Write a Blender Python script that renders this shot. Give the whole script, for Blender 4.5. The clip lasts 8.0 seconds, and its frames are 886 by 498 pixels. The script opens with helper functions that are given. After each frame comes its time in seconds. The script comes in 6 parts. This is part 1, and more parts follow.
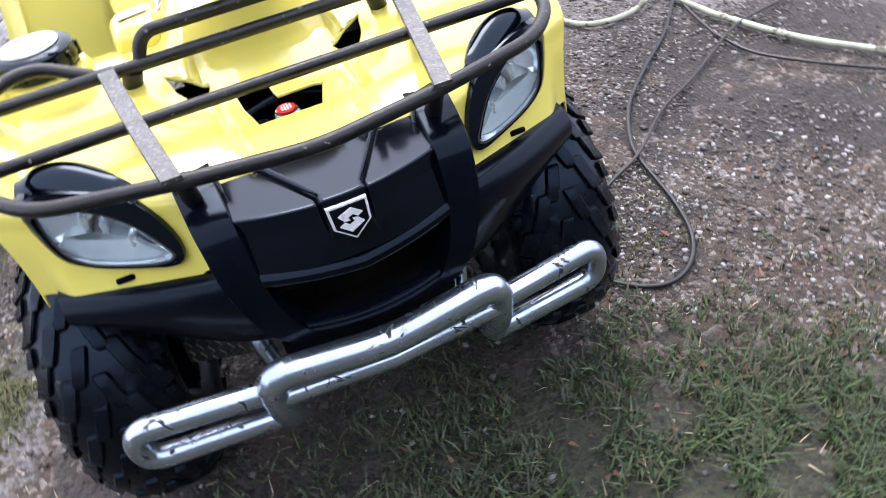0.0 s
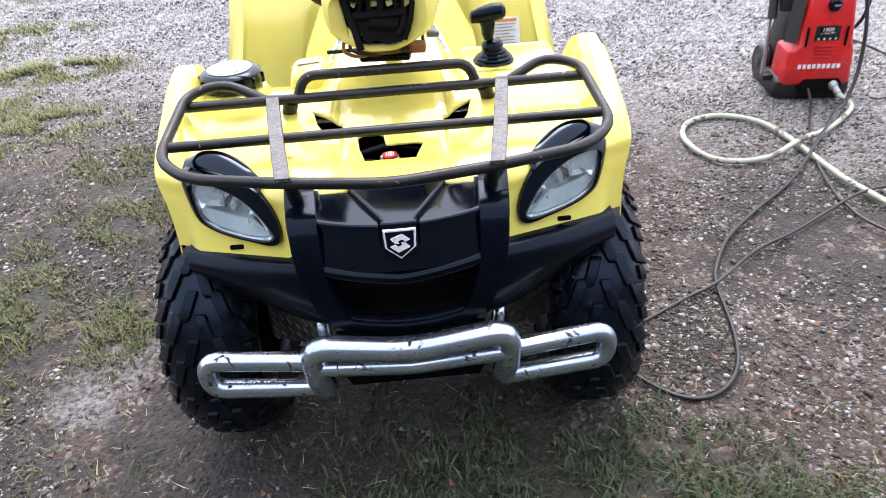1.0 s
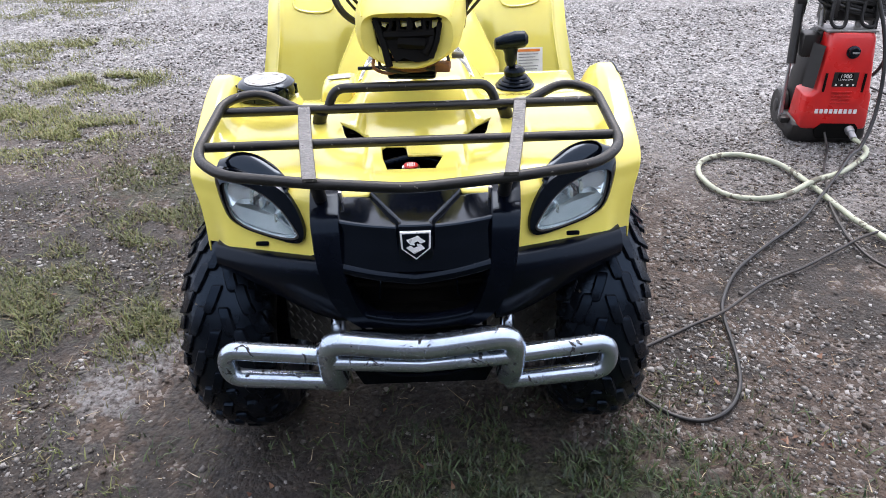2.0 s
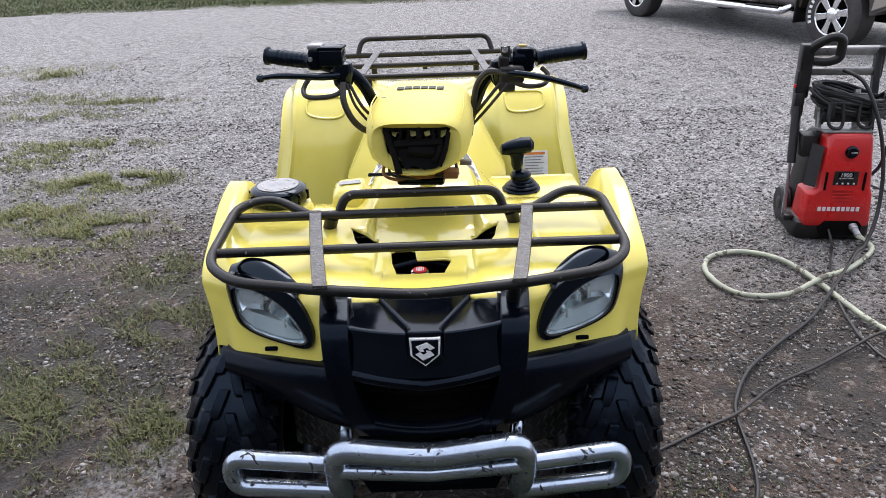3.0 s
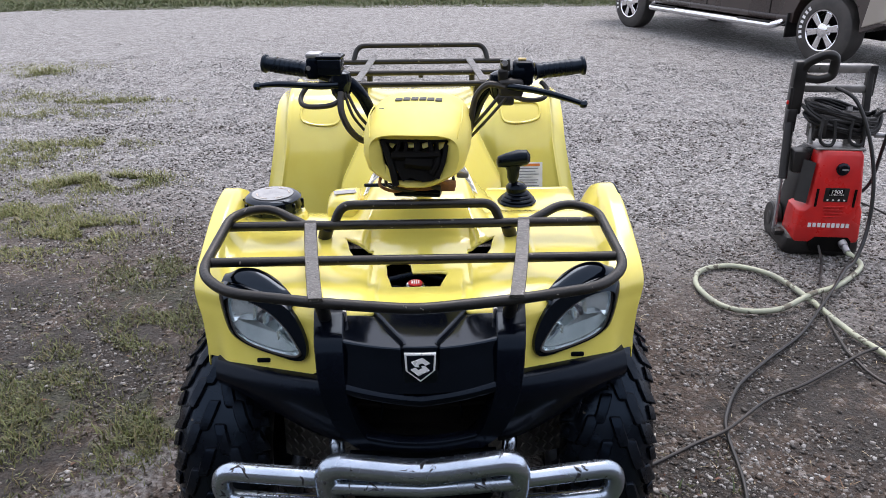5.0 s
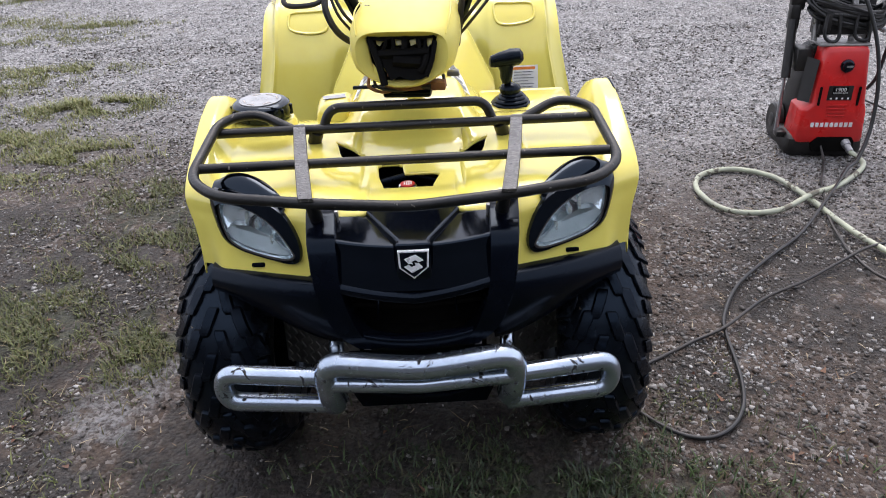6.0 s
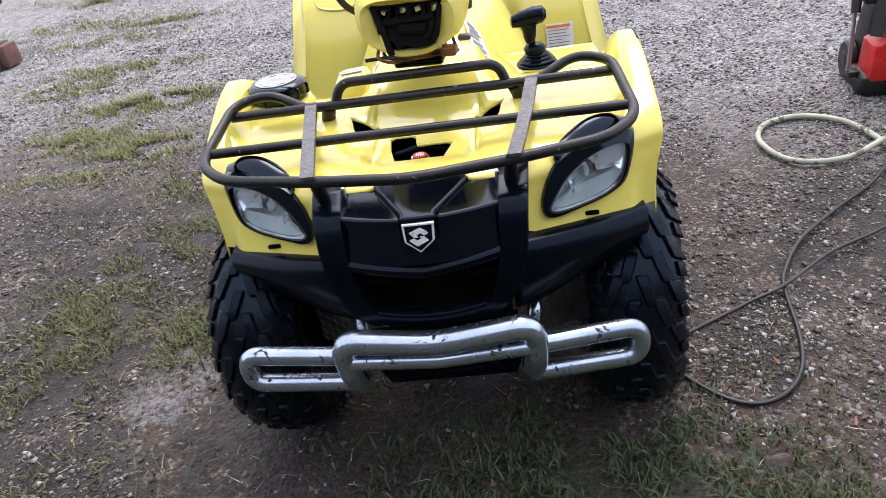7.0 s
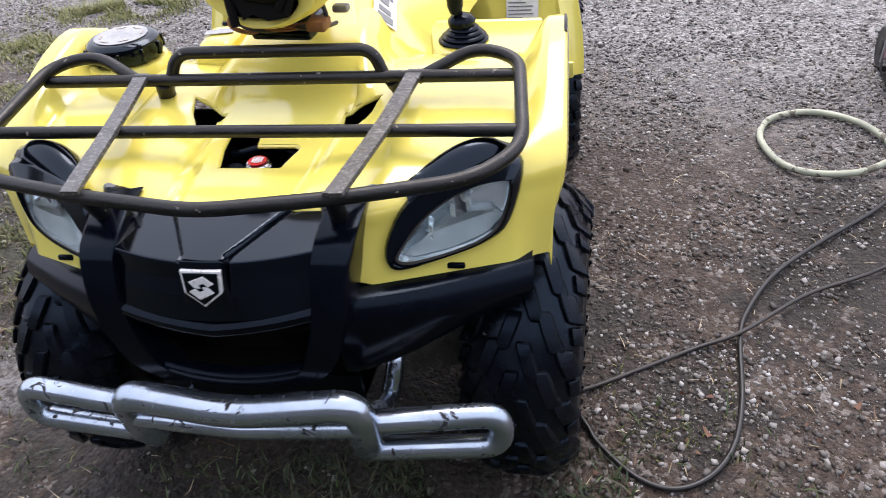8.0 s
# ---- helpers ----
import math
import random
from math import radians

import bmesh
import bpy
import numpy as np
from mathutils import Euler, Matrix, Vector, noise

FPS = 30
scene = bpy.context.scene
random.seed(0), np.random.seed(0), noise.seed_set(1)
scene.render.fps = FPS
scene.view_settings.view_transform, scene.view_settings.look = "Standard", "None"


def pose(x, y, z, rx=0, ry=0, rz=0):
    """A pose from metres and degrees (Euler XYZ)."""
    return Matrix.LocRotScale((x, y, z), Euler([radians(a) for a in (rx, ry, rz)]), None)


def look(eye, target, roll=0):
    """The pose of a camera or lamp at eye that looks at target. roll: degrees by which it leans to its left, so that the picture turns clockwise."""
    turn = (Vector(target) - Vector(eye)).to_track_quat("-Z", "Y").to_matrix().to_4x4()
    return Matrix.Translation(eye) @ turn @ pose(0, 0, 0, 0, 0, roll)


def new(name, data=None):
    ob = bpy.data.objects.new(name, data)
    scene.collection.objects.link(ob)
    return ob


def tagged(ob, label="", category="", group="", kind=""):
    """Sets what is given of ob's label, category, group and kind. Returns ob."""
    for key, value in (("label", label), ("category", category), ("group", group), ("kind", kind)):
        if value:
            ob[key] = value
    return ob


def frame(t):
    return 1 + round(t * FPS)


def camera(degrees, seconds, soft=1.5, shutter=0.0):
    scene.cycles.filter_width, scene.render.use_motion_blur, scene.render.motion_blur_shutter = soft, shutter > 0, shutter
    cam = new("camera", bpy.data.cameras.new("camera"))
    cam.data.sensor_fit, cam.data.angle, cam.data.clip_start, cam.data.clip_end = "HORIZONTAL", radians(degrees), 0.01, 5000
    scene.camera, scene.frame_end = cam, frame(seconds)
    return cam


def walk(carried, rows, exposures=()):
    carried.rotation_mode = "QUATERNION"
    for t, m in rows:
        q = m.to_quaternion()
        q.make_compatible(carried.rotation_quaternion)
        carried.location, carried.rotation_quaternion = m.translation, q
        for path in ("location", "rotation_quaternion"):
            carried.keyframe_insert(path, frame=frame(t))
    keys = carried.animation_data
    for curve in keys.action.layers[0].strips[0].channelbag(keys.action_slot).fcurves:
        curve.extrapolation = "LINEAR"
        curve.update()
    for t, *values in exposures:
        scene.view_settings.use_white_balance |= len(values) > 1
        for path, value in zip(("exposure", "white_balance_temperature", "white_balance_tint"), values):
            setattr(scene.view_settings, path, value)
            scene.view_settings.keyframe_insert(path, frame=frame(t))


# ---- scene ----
cam = camera(61.1, 8.0, soft=0.8, shutter=0.25)
PATH = [
    (0, (-0.078, -1.265, 1.414), (0.282, 0.187, 0.087), -11.7),
    (0.2, (-0.027, -1.274, 1.414), (0.258, 0.184, 0.074), -5.5),
    (0.5, (0.015, -1.302, 1.407), (0.121, 0.187, 0.076), -5.2),
    (0.7, (0.03, -1.377, 1.451), (0.055, 0.188, 0.206), -3.5),
    (0.85, (0.047, -1.478, 1.486), (0.045, 0.15, 0.318), -3.6),
    (1, (0.073, -1.587, 1.512), (0.094, 0.082, 0.405), -4.0),
    (1.2, (0.078, -1.655, 1.518), (0.114, 0.034, 0.447), -1.8),
    (2.3, (0.081, -1.692, 1.507), (0.033, 0.054, 0.533), -2.1),
    (2.5, (0.081, -1.684, 1.517), (0.02, 0.094, 0.602), -2.1),
    (3, (0.076, -1.685, 1.54), (0.041, 0.142, 0.727), -2.0),
    (3.5, (0.08, -1.69, 1.543), (0.033, 0.133, 0.722), -2.1),
    (4, (0.083, -1.68, 1.538), (0.034, 0.129, 0.687), -2.3),
    (5.3, (0.053, -1.666, 1.557), (0.058, 0.169, 0.762), -0.2),
    (5.5, (0.062, -1.676, 1.542), (0.077, 0.146, 0.716), -0.6),
    (6, (0.08, -1.677, 1.498), (0.063, 0.064, 0.515), -2.5),
    (6.5, (0.144, -1.698, 1.487), (0.059, 0.029, 0.482), -5.3),
    (7, (0.226, -1.636, 1.463), (-0.018, 0.062, 0.435), -9.5),
    (7.2, (0.279, -1.541, 1.453), (0.019, 0.133, 0.389), -8.3),
    (7.5, (0.346, -1.363, 1.429), (0.078, 0.252, 0.281), -5.1),
    (7.7, (0.399, -1.272, 1.437), (0.148, 0.321, 0.255), -3.6),
    (8, (0.528, -1.183, 1.421), (0.2, 0.389, 0.229), -5.3),
]
EXPOSURES = [(0, 1.0, 6300, 19), (0.5, 0.98, 6350, 21), (1.0, 1.0, 6500, 18), (1.2, 0.97, 6500, 18), (2.5, 0.38, 6600, 16), (3.0, 0.18, 6550, 16), (5.5, 0.14, 6600, 17), (6.5, 0.33, 6600, 17.5), (7.0, 0.43, 6600, 18.5), (8.0, 0.38, 6650, 19)]
walk(cam, [(t, look(eye, target, roll)) for t, eye, target, roll in PATH], EXPOSURES)

# ---- light: an overcast evening sky, a weak wide sun from behind the vehicle, high ----
SUN_ELEVATION, SUN_TURN = 62.0, 8.0
world = bpy.data.worlds.new("sky")
scene.world = world
world.use_nodes = True
wn = world.node_tree.nodes
wl = world.node_tree.links
sky = wn.new("ShaderNodeTexSky")
sky.sky_type = "NISHITA"
sky.sun_disc = False
sky.sun_elevation = radians(SUN_ELEVATION)
sky.sun_rotation = radians(SUN_TURN)
sky.air_density, sky.dust_density, sky.ozone_density = 1.0, 6.0, 1.0
grey = wn.new("ShaderNodeHueSaturation")
grey.inputs["Saturation"].default_value = 0.45
wl.new(sky.outputs[0], grey.inputs["Color"])
cloud = wn.new("ShaderNodeMix")
cloud.data_type = "RGBA"
cloud.inputs["Factor"].default_value = 0.55
wl.new(grey.outputs[0], cloud.inputs[6])
cloud.inputs[7].default_value = (8.6, 9.6, 11.2, 1)
wl.new(cloud.outputs[2], wn["Background"].inputs["Color"])
wn["Background"].inputs["Strength"].default_value = 0.182

sun = new("sun", bpy.data.lights.new("sun", "SUN"))
sun.data.energy = 1.3
sun.data.angle = radians(30)
sun.data.color = (1.0, 0.96, 0.9)
el, az = radians(SUN_ELEVATION), radians(SUN_TURN)
sun.matrix_world = look((0, 0, 10), (-10 * math.cos(el) * math.sin(az), -10 * math.cos(el) * math.cos(az), 10 - 10 * math.sin(el)))

# ---- materials ----
def material(name):
    m = bpy.data.materials.new(name)
    m.use_nodes = True
    return m, m.node_tree.nodes, m.node_tree.links, m.node_tree.nodes["Principled BSDF"]


def coords(nodes):
    return nodes.new("ShaderNodeTexCoord").outputs["Object"]


def noise_node(nodes, links, scale, detail=4.0, rough=0.55, vec=None):
    n = nodes.new("ShaderNodeTexNoise")
    n.inputs["Scale"].default_value = scale
    n.inputs["Detail"].default_value = detail
    n.inputs["Roughness"].default_value = rough
    links.new(vec if vec is not None else coords(nodes), n.inputs["Vector"])
    return n.outputs["Fac"]


def remap(nodes, links, src, a, b, lo=0.0, hi=1.0):
    r = nodes.new("ShaderNodeMapRange")
    r.interpolation_type = "SMOOTHSTEP"
    for key, value in zip(("From Min", "From Max", "To Min", "To Max"), (a, b, lo, hi)):
        r.inputs[key].default_value = value
    links.new(src, r.inputs["Value"])
    return r.outputs["Result"]


def mix_colour(nodes, links, fac, a, b):
    m = nodes.new("ShaderNodeMix")
    m.data_type = "RGBA"
    if isinstance(fac, float):
        m.inputs["Factor"].default_value = fac
    else:
        links.new(fac, m.inputs["Factor"])
    for key, c in (("A", a), ("B", b)):
        sock = [s for s in m.inputs if s.name == key and s.type == "RGBA"][0]
        if isinstance(c, tuple):
            sock.default_value = (*c, 1)
        else:
            links.new(c, sock)
    return [s for s in m.outputs if s.type == "RGBA"][0]


def maths(nodes, links, op, a, b=0.0, clamp=False):
    m = nodes.new("ShaderNodeMath")
    m.operation = op
    m.use_clamp = clamp
    for i, v in enumerate((a, b)):
        if isinstance(v, (int, float)):
            m.inputs[i].default_value = v
        else:
            links.new(v, m.inputs[i])
    return m.outputs[0]


def relief(nodes, links, shader, height, strength, distance=0.01):
    b = nodes.new("ShaderNodeBump")
    b.inputs["Strength"].default_value = strength
    b.inputs["Distance"].default_value = distance
    links.new(height, b.inputs["Height"])
    links.new(b.outputs[0], shader.inputs["Normal"])


def surface(name, c1, c2, rough=(0.4, 0.6), metal=0.0, scale=6.0, grain=120.0, bump=0.1, coat=0.0,
            chips=None, chip_level=0.62, chip_scale=30.0, spread=(0.35, 0.65), chip_rough=0.7, chip_warp=0.0, shine=0.5, sheen_tone=(1, 1, 1)):
    """A worn surface: two tones mixed by a wide noise, fine grain as relief, and chips of another colour."""
    m, nodes, links, sh = material(name)
    wide = noise_node(nodes, links, scale)
    fine = noise_node(nodes, links, grain, 3.0)
    col = mix_colour(nodes, links, remap(nodes, links, wide, *spread), c1, c2)
    rgh = remap(nodes, links, wide, 0.3, 0.7, *rough)
    sh.inputs["Metallic"].default_value = metal
    sh.inputs["Specular IOR Level"].default_value = shine
    sh.inputs["Specular Tint"].default_value = (*sheen_tone, 1)
    if chips:
        spots = noise_node(nodes, links, chip_scale, 5.0, 0.6)
        spots.node.inputs["Distortion"].default_value = chip_warp
        mask = remap(nodes, links, spots, chip_level, chip_level + 0.03)
        col = mix_colour(nodes, links, mask, col, chips)
        links.new(maths(nodes, links, "MULTIPLY", maths(nodes, links, "SUBTRACT", 1.0, mask), metal), sh.inputs["Metallic"])
        rgh = maths(nodes, links, "MAXIMUM", rgh, maths(nodes, links, "MULTIPLY", mask, chip_rough))
    links.new(col, sh.inputs["Base Color"])
    links.new(rgh, sh.inputs["Roughness"])
    sh.inputs["Coat Weight"].default_value = coat
    sh.inputs["Coat Roughness"].default_value = 0.08
    relief(nodes, links, sh, fine, bump, 0.002)
    return m


YELLOW = surface("yellow_plastic", (0.81, 0.71, 0.150), (0.78, 0.66, 0.120), (0.14, 0.24), scale=5, grain=25, bump=0.02, coat=0.6,
                 chips=(0.45, 0.33, 0.05), chip_level=0.74, chip_scale=9)
BLACK_GLOSS = surface("black_gloss_plastic", (0.0008, 0.0013, 0.0030), (0.0018, 0.0027, 0.0052), (0.05, 0.12), scale=7, grain=40, bump=0.02, shine=0.40, sheen_tone=(0.60, 0.78, 1.0))
BLACK_MATT = surface("black_moulded_plastic", (0.0011, 0.0017, 0.0040), (0.0026, 0.0036, 0.0070), (0.15, 0.27), scale=9, grain=300, bump=0.06, shine=0.16, sheen_tone=(0.56, 0.76, 1.0))
RUBBER = surface("wet_black_rubber", (0.0025, 0.003, 0.0048), (0.005, 0.006, 0.009), (0.20, 0.40), shine=0.30, sheen_tone=(0.5, 0.72, 1.0), scale=14, grain=90, bump=0.2,
                 chips=(0.10, 0.085, 0.065), chip_level=0.69, chip_scale=35)
RACK = surface("black_powder_coat", (0.003, 0.003, 0.0035), (0.008, 0.008, 0.008), (0.30, 0.50), scale=25, grain=180, bump=0.4, shine=0.42,
               chips=(0.20, 0.18, 0.16), chip_level=0.66, chip_scale=60)
STRAP = surface("worn_rack_strap", (0.050, 0.047, 0.045), (0.026, 0.025, 0.024), (0.26, 0.46), scale=40, grain=150, bump=0.8, shine=0.9,
                chips=(0.15, 0.14, 0.13), chip_level=0.56, chip_scale=150, chip_rough=0.5)
SILVER = surface("worn_silver_tube", (0.50, 0.57, 0.67), (0.40, 0.47, 0.56), (0.18, 0.30), 0.96, scale=9, grain=60, bump=0.01,
                 chips=(0.012, 0.012, 0.014), chip_level=0.61, chip_scale=26, chip_warp=1.6)
CHROME = surface("chrome", (0.80, 0.80, 0.82), (0.70, 0.70, 0.72), (0.08, 0.16), 1.0, scale=20, grain=100, bump=0.02)
REFLECTOR = surface("lamp_reflector", (0.90, 0.97, 1.0), (0.80, 0.90, 0.95), (0.05, 0.12), 0.75, scale=30, grain=30, bump=0.30)
LAMP_SMOKE = surface("smoky_lamp_plastic", (0.58, 0.66, 0.68), (0.44, 0.52, 0.54), (0.10, 0.2), scale=20, grain=60, bump=0.05)
GREY_METAL = surface("dull_grey_metal", (0.42, 0.42, 0.43), (0.30, 0.30, 0.31), (0.35, 0.55), 0.8, scale=14, grain=150, bump=0.1)
PLATE = surface("dark_diamond_plate", (0.34, 0.33, 0.32), (0.22, 0.215, 0.21), (0.28, 0.45), 0.7, scale=12, grain=150, bump=0.15,
                chips=(0.10, 0.085, 0.06), chip_level=0.62, chip_scale=25)
BADGE = surface("bright_silver_badge", (0.88, 0.89, 0.90), (0.78, 0.79, 0.80), (0.25, 0.35), 0.35, scale=40, grain=200, bump=0.02)
# near-black for black parts, and for hollows whose shade is put into the colour
DARK = surface("black_and_cavity_shade", (0.002, 0.002, 0.002), (0.005, 0.0045, 0.004), (0.6, 0.9), scale=15, grain=90, bump=0.1, shine=0.1)
TREAD = surface("scuffed_tread_rubber", (0.0030, 0.0038, 0.006), (0.0065, 0.0075, 0.010), (0.20, 0.38), scale=18, grain=110, bump=0.25, shine=0.18, sheen_tone=(0.45, 0.68, 1.0),
                chips=(0.07, 0.06, 0.046), chip_level=0.70, chip_scale=40)
YELLOW_FADED = surface("faded_yellow_plastic", (0.79, 0.69, 0.165), (0.73, 0.63, 0.145), (0.42, 0.55), scale=7, grain=60, bump=0.06,
                       chips=(0.36, 0.29, 0.08), chip_level=0.70, chip_scale=16)
TAN = surface("tan_plastic", (0.62, 0.46, 0.16), (0.52, 0.38, 0.13), (0.4, 0.55), scale=30, grain=200, bump=0.03)
WHITE = surface("white_print", (0.80, 0.80, 0.79), (0.72, 0.72, 0.70), (0.4, 0.55), scale=30, grain=200, bump=0.03)
PRINT_DARK = surface("dark_grey_print", (0.075, 0.08, 0.085), (0.10, 0.105, 0.11), (0.5, 0.65), scale=30, grain=200, bump=0.02, shine=0.2)
PRINT_GREY = surface("grey_print", (0.16, 0.17, 0.19), (0.20, 0.21, 0.22), (0.4, 0.55), scale=30, grain=200, bump=0.02)
# glossy dark sticker; part of the sky's reflection is put into the grey base
STICKER = surface("sheen_grey_sticker", (0.25, 0.245, 0.235), (0.15, 0.148, 0.143), (0.10, 0.2), scale=25, grain=120, bump=0.04, coat=0.6, shine=0.9)
FAINT_PRINT = surface("faded_brown_print", (0.40, 0.33, 0.26), (0.46, 0.42, 0.38), (0.4, 0.55), scale=30, grain=200, bump=0.02)
RUST = surface("rusty_brown_plug", (0.30, 0.13, 0.04), (0.20, 0.08, 0.03), (0.5, 0.7), scale=40, grain=200, bump=0.2)
ORANGE = surface("orange_print", (0.75, 0.22, 0.03), (0.65, 0.18, 0.03), (0.4, 0.55), scale=30, grain=200, bump=0.02)
RED = surface("red_plastic", (0.62, 0.018, 0.016), (0.52, 0.014, 0.014), (0.24, 0.38), scale=7, grain=150, bump=0.05, coat=0.2,
              chips=(0.35, 0.06, 0.05), chip_level=0.72, chip_scale=14)
SEAT = surface("black_vinyl", (0.015, 0.015, 0.015), (0.025, 0.025, 0.025), (0.4, 0.55), scale=10, grain=400, bump=0.25)
HOSE = surface("pale_green_hose", (0.44, 0.47, 0.34), (0.33, 0.35, 0.27), (0.35, 0.5), scale=9, grain=70, bump=0.1,
               chips=(0.13, 0.12, 0.09), chip_level=0.56, chip_scale=16)
CABLE = surface("black_cable", (0.013, 0.012, 0.012), (0.030, 0.026, 0.023), (0.40, 0.55), scale=9, grain=120, bump=0.12)
BLACK_WARM = surface("dusty_black_plastic", (0.009, 0.0085, 0.0085), (0.018, 0.017, 0.0165), (0.30, 0.46), scale=9, grain=200, bump=0.1, shine=0.4)
HOSE_BLACK = surface("black_rubber_hose", (0.005, 0.005, 0.0055), (0.011, 0.011, 0.011), (0.32, 0.48), scale=9, grain=120, bump=0.1)
TRUCK_PAINT = surface("dark_truck_paint", (0.030, 0.020, 0.018), (0.040, 0.028, 0.024), (0.2, 0.35), scale=2, grain=60, bump=0.02, coat=0.5)
TRUCK_TAN = surface("tan_truck_paint", (0.34, 0.31, 0.27), (0.29, 0.26, 0.22), (0.25, 0.4), scale=2, grain=60, bump=0.02, coat=0.4)
GREY_RUBBER = surface("dusty_tyre_rubber", (0.030, 0.028, 0.027), (0.055, 0.050, 0.046), (0.6, 0.8), scale=7, grain=80, bump=0.15)
PLASTIC_WHITE = surface("white_panel_paint", (0.76, 0.76, 0.75), (0.66, 0.66, 0.64), (0.3, 0.5), scale=3, grain=60, bump=0.03)
BRICK = surface("weathered_red_block", (0.17, 0.08, 0.06), (0.13, 0.08, 0.065), (0.7, 0.9), scale=12, grain=70, bump=0.4)


def glass(name, tint, rough=0.0):
    m, nodes, links, sh = material(name)
    sh.inputs["Base Color"].default_value = (*tint, 1)
    sh.inputs["Transmission Weight"].default_value = 1.0
    sh.inputs["IOR"].default_value = 1.35
    links.new(remap(nodes, links, noise_node(nodes, links, 25.0), 0.3, 0.7, rough, rough + 0.03), sh.inputs["Roughness"])
    return m


LENS = glass("clear_lens", (0.93, 0.96, 0.97))
DARK_GLASS = glass("tinted_glass", (0.10, 0.11, 0.12))


def ground_material():
    """Grey crushed stone away from the vehicle, brown trodden earth round it, pale washed sand, green under the grass."""
    m, nodes, links, sh = material("gravel_and_earth")
    at = nodes.new("ShaderNodeNewGeometry").outputs["Position"]
    sep = nodes.new("ShaderNodeSeparateXYZ")
    links.new(at, sep.inputs[0])
    x, y = sep.outputs["X"], sep.outputs["Y"]
    n1 = noise_node(nodes, links, 1.3, 5, 0.6, at)
    n2 = noise_node(nodes, links, 9.0, 6, 0.65, at)
    n3 = noise_node(nodes, links, 45.0, 5, 0.7, at)
    n4 = noise_node(nodes, links, 160.0, 3, 0.6, at)
    cells = nodes.new("ShaderNodeTexVoronoi")
    cells.inputs["Scale"].default_value = 75.0
    links.new(at, cells.inputs["Vector"])
    tone = nodes.new("ShaderNodeSeparateColor")
    links.new(cells.outputs["Color"], tone.inputs[0])
    # crushed stone
    stone = mix_colour(nodes, links, remap(nodes, links, tone.outputs[0], 0.1, 0.9), (0.092, 0.090, 0.089), (0.37, 0.362, 0.355))
    stone = mix_colour(nodes, links, remap(nodes, links, n2, 0.45, 0.75), stone, (0.14, 0.13, 0.12))
    # trodden earth
    earth = mix_colour(nodes, links, remap(nodes, links, n3, 0.3, 0.7), (0.017, 0.0105, 0.0072), (0.074, 0.048, 0.033))
    earth = mix_colour(nodes, links, remap(nodes, links, n2, 0.5, 0.72), earth, (0.100, 0.078, 0.062))
    grit = maths(nodes, links, "MULTIPLY", remap(nodes, links, tone.outputs[1], 0.70, 0.85), remap(nodes, links, n2, 0.38, 0.6))
    earth = mix_colour(nodes, links, grit, earth, (0.20, 0.18, 0.165))
    # the line between them runs across the yard, nearer on the right
    line = maths(nodes, links, "ADD", maths(nodes, links, "SUBTRACT", y, 2.35), maths(nodes, links, "MULTIPLY", x, 0.52))
    line = maths(nodes, links, "ADD", line, maths(nodes, links, "MULTIPLY", maths(nodes, links, "MINIMUM", x, 0.0), -0.42))
    line = maths(nodes, links, "ADD", line, maths(nodes, links, "MULTIPLY", maths(nodes, links, "SUBTRACT", n1, 0.5), 1.4))
    line = maths(nodes, links, "ADD", line, maths(nodes, links, "MULTIPLY", maths(nodes, links, "SUBTRACT", n2, 0.5), 1.2))
    col = mix_colour(nodes, links, remap(nodes, links, line, -1.1, 1.0), earth, stone)

    def blob(cx, cy, r, wob=0.6):
        dx = maths(nodes, links, "SUBTRACT", x, cx)
        dy = maths(nodes, links, "SUBTRACT", y, cy)
        d = maths(nodes, links, "SQRT", maths(nodes, links, "ADD", maths(nodes, links, "MULTIPLY", dx, dx), maths(nodes, links, "MULTIPLY", dy, dy)))
        d = maths(nodes, links, "ADD", d, maths(nodes, links, "MULTIPLY", maths(nodes, links, "SUBTRACT", n2, 0.5), wob))
        return remap(nodes, links, d, r, r * 0.45)

    pale = None
    for cx, cy, r in ((-0.90, 0.24, 0.17), (-0.97, 0.04, 0.16), (-0.84, 0.52, 0.12), (-1.02, -0.2, 0.12)):
        b = blob(cx, cy, r)
        pale = b if pale is None else maths(nodes, links, "MAXIMUM", pale, b)
    col = mix_colour(nodes, links, maths(nodes, links, "MULTIPLY", pale, remap(nodes, links, n3, 0.38, 0.60, 0.1, 0.9)), col, (0.205, 0.205, 0.208))
    # damp soil, with the shade under and before the quad put into its colour
    wet_and_shaded = None
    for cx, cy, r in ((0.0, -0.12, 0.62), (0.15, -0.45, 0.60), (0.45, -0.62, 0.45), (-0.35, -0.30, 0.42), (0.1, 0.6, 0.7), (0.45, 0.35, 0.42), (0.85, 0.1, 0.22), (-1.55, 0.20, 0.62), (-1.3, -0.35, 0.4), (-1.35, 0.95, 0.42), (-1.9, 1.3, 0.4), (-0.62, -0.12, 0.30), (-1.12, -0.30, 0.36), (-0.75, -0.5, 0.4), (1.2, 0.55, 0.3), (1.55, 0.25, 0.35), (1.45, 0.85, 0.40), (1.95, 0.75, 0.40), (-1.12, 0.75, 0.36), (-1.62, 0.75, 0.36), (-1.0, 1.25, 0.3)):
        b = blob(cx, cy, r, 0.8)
        wet_and_shaded = b if wet_and_shaded is None else maths(nodes, links, "MAXIMUM", wet_and_shaded, b)
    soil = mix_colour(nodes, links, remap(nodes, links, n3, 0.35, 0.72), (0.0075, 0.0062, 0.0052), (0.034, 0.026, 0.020))
